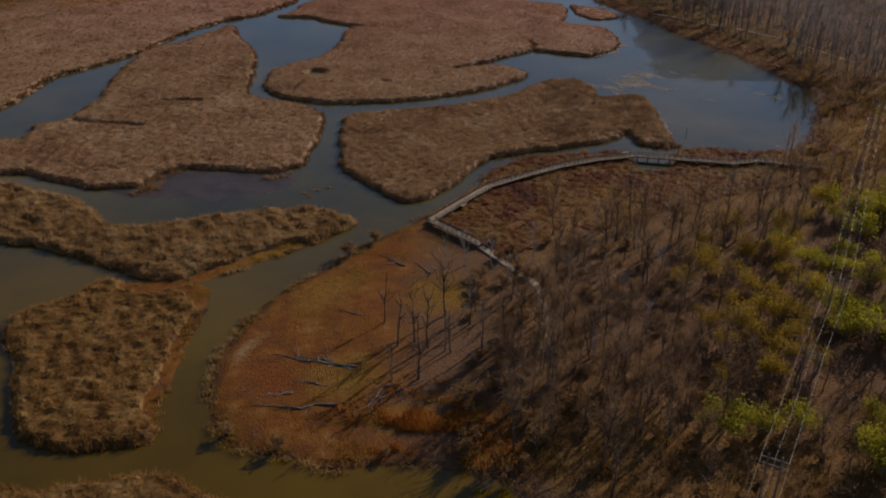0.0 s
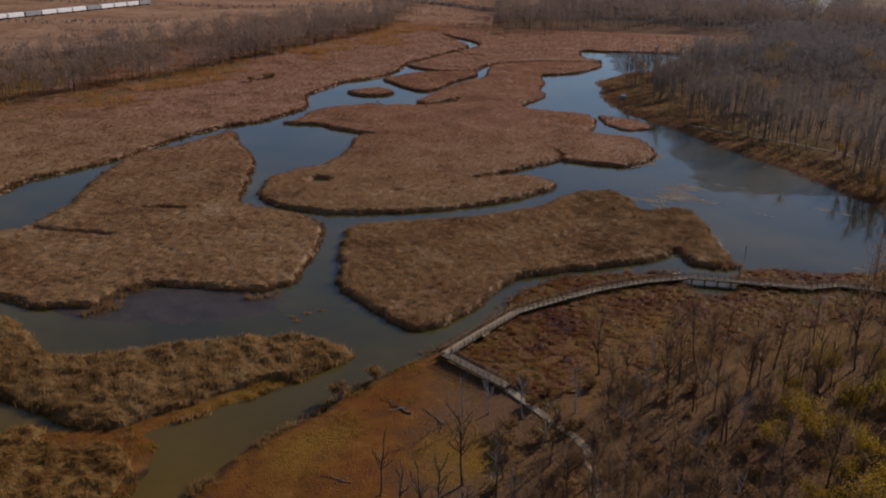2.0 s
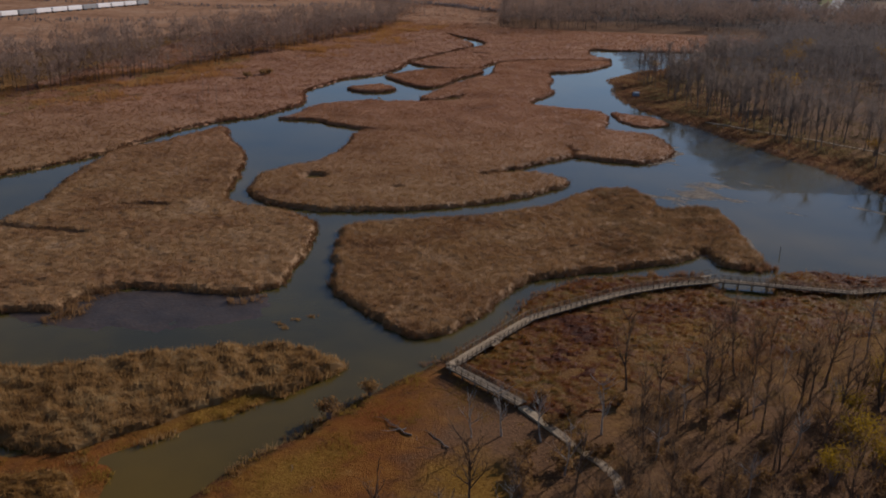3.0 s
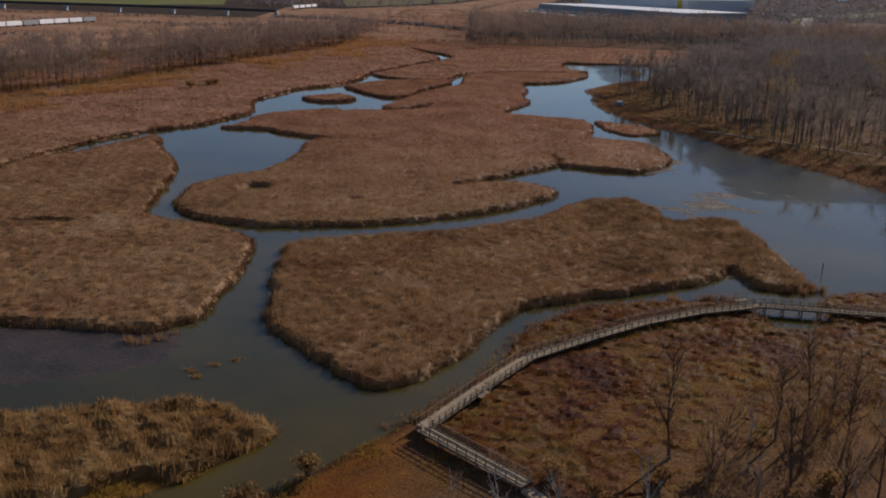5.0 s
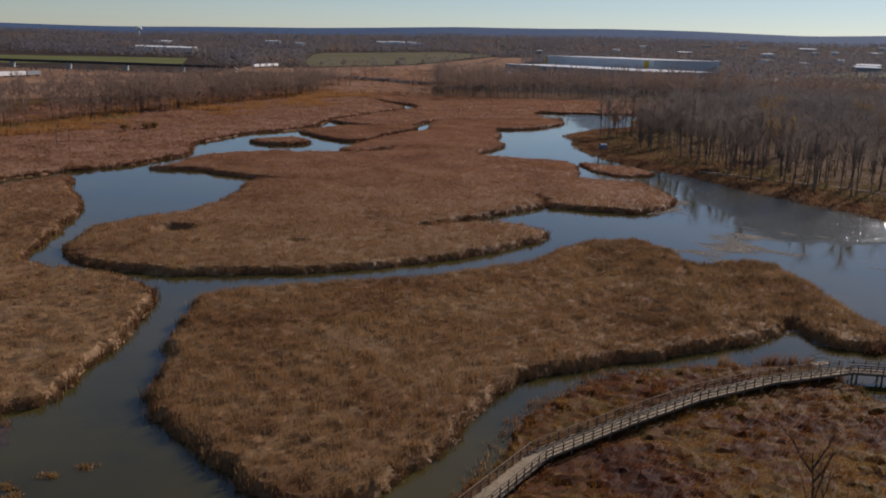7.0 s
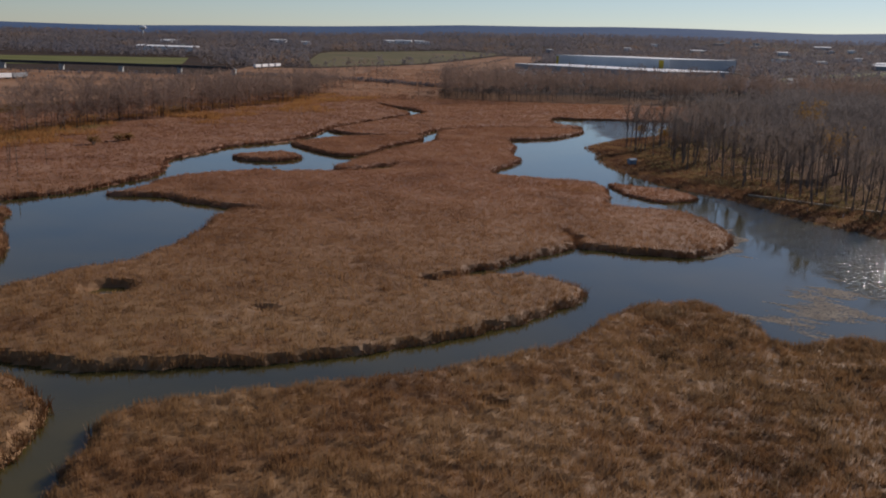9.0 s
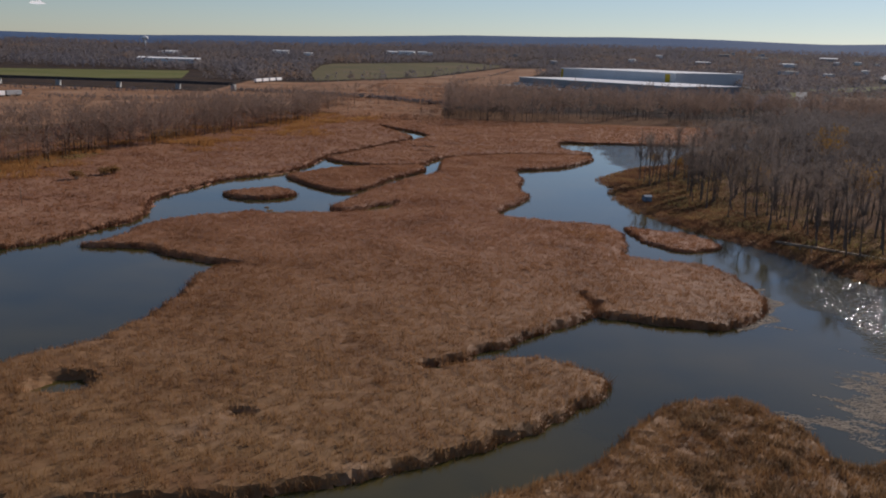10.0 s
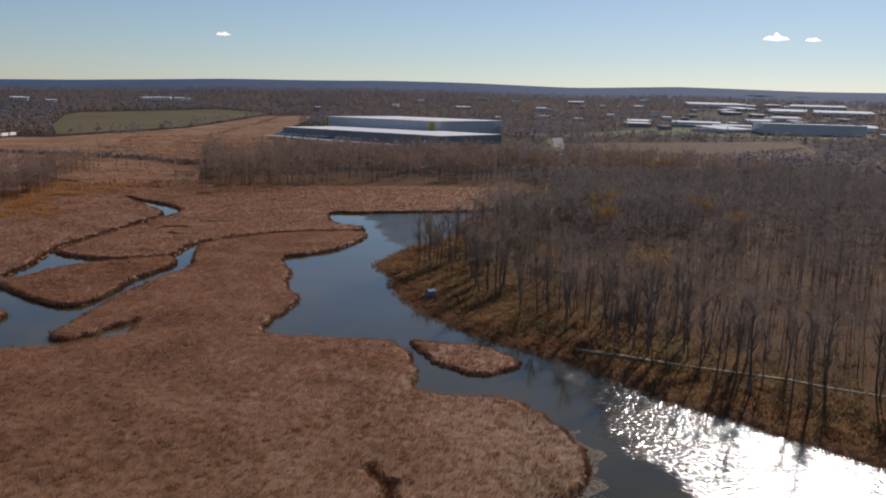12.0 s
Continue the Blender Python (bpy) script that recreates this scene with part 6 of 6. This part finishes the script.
def wagon(x, y, z, turn, mat, label):
    root = thing("freight_wagon", pose(x, y, z, 0, 0, turn), label, "wagon", "freight wagons")
    bm = bmesh.new()
    add_box(bm, (17, 3, 3.4), Matrix.Translation((0, 0, 2.7)), 0.2)
    part("body", bm, mat, root)
    for s in (-5.5, 5.5):
        bm = bmesh.new()
        add_box(bm, (3, 2, 1.0), Matrix.Translation((s, 0, 0.5)), 0.1)
        bogie = part("bogie", bm, STEEL, root)
        for w in (-1, 1):
            bm = bmesh.new()
            add_tube(bm, [(s + w, -1.1, 0.1), (s + w, 1.1, 0.1)], [0.45, 0.45], 10)
            part("wheelset", bm, STEEL, bogie)


for i in range(13):
    wagon(-406 + i * 4.55, 575 + i * 18.1, 1.3, 75.9, WHITE_ROOF if i % 4 else GREY_WALL, "pale freight wagon standing on the railway")
for i in range(4):
    wagon(-246 + i * 4, 1190 + i * 22, 2.2, 80, WHITE_ROOF, "white freight wagon in a far siding")


def water_tower():
    a = radians(-18.9)
    x, y = 2900 * math.sin(a), 85 + 2900 * math.cos(a)
    g = float(far_rise(x, y))
    root = thing("water_tower", pose(x, y, g, 0, 0, 0), "pale blue water tower above distant trees", "water tower")
    bm = bmesh.new()
    add_tube(bm, [(0, 0, 0), (0, 0, 24)], [3, 2.4], 10)
    part("stem", bm, WHITE_ROOF, root)
    bm = bmesh.new()
    bmesh.ops.create_uvsphere(bm, u_segments=20, v_segments=10, radius=1.0, matrix=Matrix.Translation((0, 0, 28)) @ Matrix.Diagonal((10, 10, 6, 1)))
    part("tank", bm, WHITE_ROOF, root)


water_tower()
# rough growth on the near tan meadow
r5 = np.random.default_rng(71)
tx, ty = r5.uniform(-260, 240, 22000), r5.uniform(690, 1600, 22000)
keep = (tx > np.interp(ty, WEST_BACK_Y, WEST_BACK_X)) & (tx < -15 + np.clip(ty - 860, 0, 400) * 0.6) & (patchy(tx, ty, 30, 61) > 0.25)
tx, ty = tx[keep], ty[keep]
ob = new("meadow_grass", tri_mesh("meadow_grass", blades(tx, ty, 1.2, 0.6 + 2.6 * patchy(tx * 0.4, ty, 22, 62) ** 3, 5, 1.0, 1.3, 1.0, r5), MEADOW_STRAW))
tagged(ob, "pale dry grass tussocks on the tan meadow", "grass", "", "stuff")
# wooded plain to the horizon
r4 = np.random.default_rng(61)
az = np.radians(r4.uniform(-37, 47, 34000))
rr = 900 + 2600 * r4.uniform(0, 1, 34000) ** 0.9
fx, fy = rr * np.sin(az), 80 + rr * np.cos(az)
sel = patchy(fx, fy, 160, 3) + 0.35 * patchy(fx, fy, 50, 4) > 0.36
sel &= ~((fx > 20) & (fx < 430) & (fy > 1100) & (fy < 1450))
for area in (OLIVE_FIELD, TAN_FIELD, EAST_FIELD, VERGE, DRIVE, WEST_FIELD):
    sel &= signed_distance(fx, fy, np.array(area, float)) < -4
sel &= ~((fx > -260) & (fx < 60) & (fy < 1330)) & ~((fx > 60) & (fx < 420) & (fy > 1400) & (fy < 1660)) & ~((fx > 420) & (fx < 560) & (fy > 1030) & (fy < 1300)) & ~((fx > 900) & (fx < 1130) & (fy > 1460) & (fy < 1620)) & ~((fx < -330) & (fx > -1000) & (fy < 1500)) & ~((fx < -200) & (fy < 1250))
for bx, by, bl, bd, bh in TOWN + FAR_SPOTS:
    sel &= (np.hypot(fx - bx, fy - by) > bl * 0.62) & ~((np.abs(fx - bx * fy / by) < bl * 0.45) & (fy < by) & (fy > by - 130))
crown_mass("distant_woods", list(zip(fx[sel], fy[sel])), 8, 17, "brown autumn woods across the distant plain, blue-grey haze in their colour", 35, 20, 1.25, far_rise, HAZY_WOOD)


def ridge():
    """Low wooded hills that close the horizon, distance haze painted into their blue-grey."""
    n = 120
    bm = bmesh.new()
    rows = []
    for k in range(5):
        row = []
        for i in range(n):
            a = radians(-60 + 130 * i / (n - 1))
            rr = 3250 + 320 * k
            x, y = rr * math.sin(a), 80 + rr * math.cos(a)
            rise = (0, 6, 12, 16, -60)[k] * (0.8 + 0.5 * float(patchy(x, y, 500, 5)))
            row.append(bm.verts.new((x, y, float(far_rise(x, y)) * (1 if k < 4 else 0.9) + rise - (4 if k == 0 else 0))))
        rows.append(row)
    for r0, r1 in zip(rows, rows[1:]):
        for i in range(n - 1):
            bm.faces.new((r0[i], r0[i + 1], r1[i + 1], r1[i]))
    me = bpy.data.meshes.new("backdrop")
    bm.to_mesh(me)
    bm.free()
    me.materials.append(HAZY_RIDGE)
    tagged(new("backdrop", me), "wooded ridge along the horizon, blue-grey with painted haze", "hills", "", "structure")


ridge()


def hedge(pts, count, wide, h_lo, h_hi, label, seed):
    """A line of dark scrub along points of the plain."""
    q = np.array(pts, float)
    s = np.concatenate([[0], np.cumsum(np.linalg.norm(np.diff(q, axis=0), axis=1))])
    u = r4.uniform(0, s[-1], count)
    x = np.interp(u, s, q[:, 0]) + r4.normal(0, wide, count)
    y = np.interp(u, s, q[:, 1]) + r4.normal(0, wide, count)
    # scrub shares the far woods' colour with haze mixed in
    wood_mass("far_hedge", list(zip(x, y)), h_lo, h_hi, label, seed, 36, 0.6, far_rise, HAZY_WOOD)


hedge([(-225, 984), (-171, 975), (-130, 962), (-78, 938), (-37, 890), (0, 860)], 700, 3, 3, 6, "dark scrub along a railway bank across tan fields", 37)
hedge([(-40, 1229), (6, 1466), (87, 1823), (115, 1949)], 300, 4, 2, 4, "thin brown hedge across the tan fields", 39)
hedge([(-132, 1345), (-52, 1565), (48, 1900)], 240, 3, 2, 4, "low scrub between the tan and olive fields", 40)
hedge([(-620, 800), (-430, 790), (-260, 800), (-170, 880)], 420, 5, 2, 6, "dark scrub streaks across the western meadow", 46)
hedge([(-560, 660), (-380, 600), (-270, 640)], 260, 6, 2, 5, "dark scrub streaks across the western meadow", 47)
hedge([(-640, 900), (-420, 905), (-240, 925)], 360, 4, 2, 6, "dark scrub below the railway viaduct", 48)
hedge([(-330, 1290), (-218, 1295), (-187, 1320)], 160, 5, 3, 7, "dark scrub beside a far embankment", 42)
hedge([(480, 1050), (640, 1120), (760, 1230)], 240, 14, 2, 5, "scattered scrub on the dull heath", 44)
hedge([(380, 1000), (470, 985), (590, 1010), (700, 1080)], 260, 5, 2, 5, "brown scrub streaks across the dull heath", 51)
hedge([(420, 1110), (560, 1120), (700, 1180), (800, 1260)], 260, 4, 2, 4, "brown scrub streaks across the dull heath", 52)
hedge([(518, 1452), (720, 1508), (866, 1456), (1057, 1402)], 420, 2, 2, 5, "long dark hedge behind the tan meadow", 43)
for az, el, w in ((0.1, 3.4, 60), (32.8, 3.95, 100), (34.8, 3.9, 60), (-17.2, 2.75, 40), (-24.6, 1.7, 60)):
    a = radians(az)
    D = 4300
    bm = bmesh.new()
    grid = {}
    for i in range(41):
        for k in range(9):
            u, v = i / 20 - 1, k / 8
            puff = (0.35 + 0.9 * float(patchy(u * 30, w, 8, 6)) + 0.3 * float(patchy(u * 30, w, 3, 7))) * max(0.0, 1 - u * u) ** 0.7
            grid[i, k] = bm.verts.new((u * w * 0.55, -2.0 * v * (1 - v), (v * 1.25 - 0.2 * (1 - v) * (1 - u * u)) * puff * w * 0.2))
    for i in range(40):
        for k in range(8):
            bm.faces.new((grid[i, k], grid[i + 1, k], grid[i + 1, k + 1], grid[i, k + 1]))
    me = bpy.data.meshes.new("cloud")
    bm.to_mesh(me)
    bm.free()
    me.materials.append(CLOUD)
    ob = new("cloud", me)
    ob.matrix_world = pose(D * math.sin(a), 100 + D * math.cos(a), 55 + D * math.tan(radians(el)), 0, 0, -az)
    tagged(ob, "small white fair-weather cloud low in the sky", "cloud", "small clouds")


# ---- small things on the shores ----
def shelter(x, y):
    root = thing("shelter", pose(x, y, 0.4, 0, 0, 25), "small blue-grey shelter on the reedy bank", "shelter")
    bm = bmesh.new()
    add_box(bm, (2.6, 2.0, 1.7), Matrix.Translation((0, 0, 0.85)), 0.05)
    part("wall", bm, SHELTER_BLUE, root)
    bm = bmesh.new()
    for s in (-1, 1):
        add_box(bm, (3.0, 1.35, 0.08), Matrix.Translation((0, s * 0.58, 1.95)) @ Matrix.Rotation(-s * 0.45, 4, "X"))
    part("roof", bm, SHELTER_BLUE, root)


SHELTER_BLUE = surface("faded_blue_boards", [(0.16, 0.22, 0.28), (0.22, 0.29, 0.36), (0.28, 0.34, 0.4)], 0.5, 4.0, 0.7)
shelter(62.3, 377)


def stake(x, y, h, mat):
    root = thing("stake", pose(x, y, -0.2, rng.uniform(-6, 6), rng.uniform(-6, 6), 0), "weathered wooden stake standing by the water", "stake", "stakes")
    bm = bmesh.new()
    add_tube(bm, [(0, 0, 0), (0, 0, h * 0.6), (0.03, 0, h)], [0.11, 0.1, 0.07], 6)
    part("post", bm, mat, root)


for x, y, h in ((87.3, 305, 1.8), (88.5, 300.5, 1.9), (91.8, 289, 1.8), (97.5, 281, 2.0), (86, 309, 1.6), (104, 262, 1.7), (70.2, 143.5, 2.3)):
    stake(x, y, h, DEADWOOD if x > 80 else POLEWOOD)
for x, y, h in ((-126, 308, 9), (-119, 298, 10), (-132, 319, 8), (-122, 323, 7), (-128, 300, 6)):
    stake(x, y, h, POLEWOOD)
for x, y in ((-36, 82.5), (-34.5, 86.2), (-32.1, 88.4), (-37.5, 84), (-54, 333), (-57.5, 341), (-55.5, 336)):
    rr3 = np.random.default_rng(int(abs(x * 10)))
    cx, cy = x + rr3.normal(0, 0.5, 14), y + rr3.normal(0, 0.35, 14)
    ob = new("drift_clump", tri_mesh("drift_clump", blades(cx, cy, 0.02, 0.35, 7, 0.14, 0.2, 0.9, rr3), TAWNY))
    tagged(ob, "small clump of dead reeds in shallow water", "reeds", "drifting clumps", "stuff")
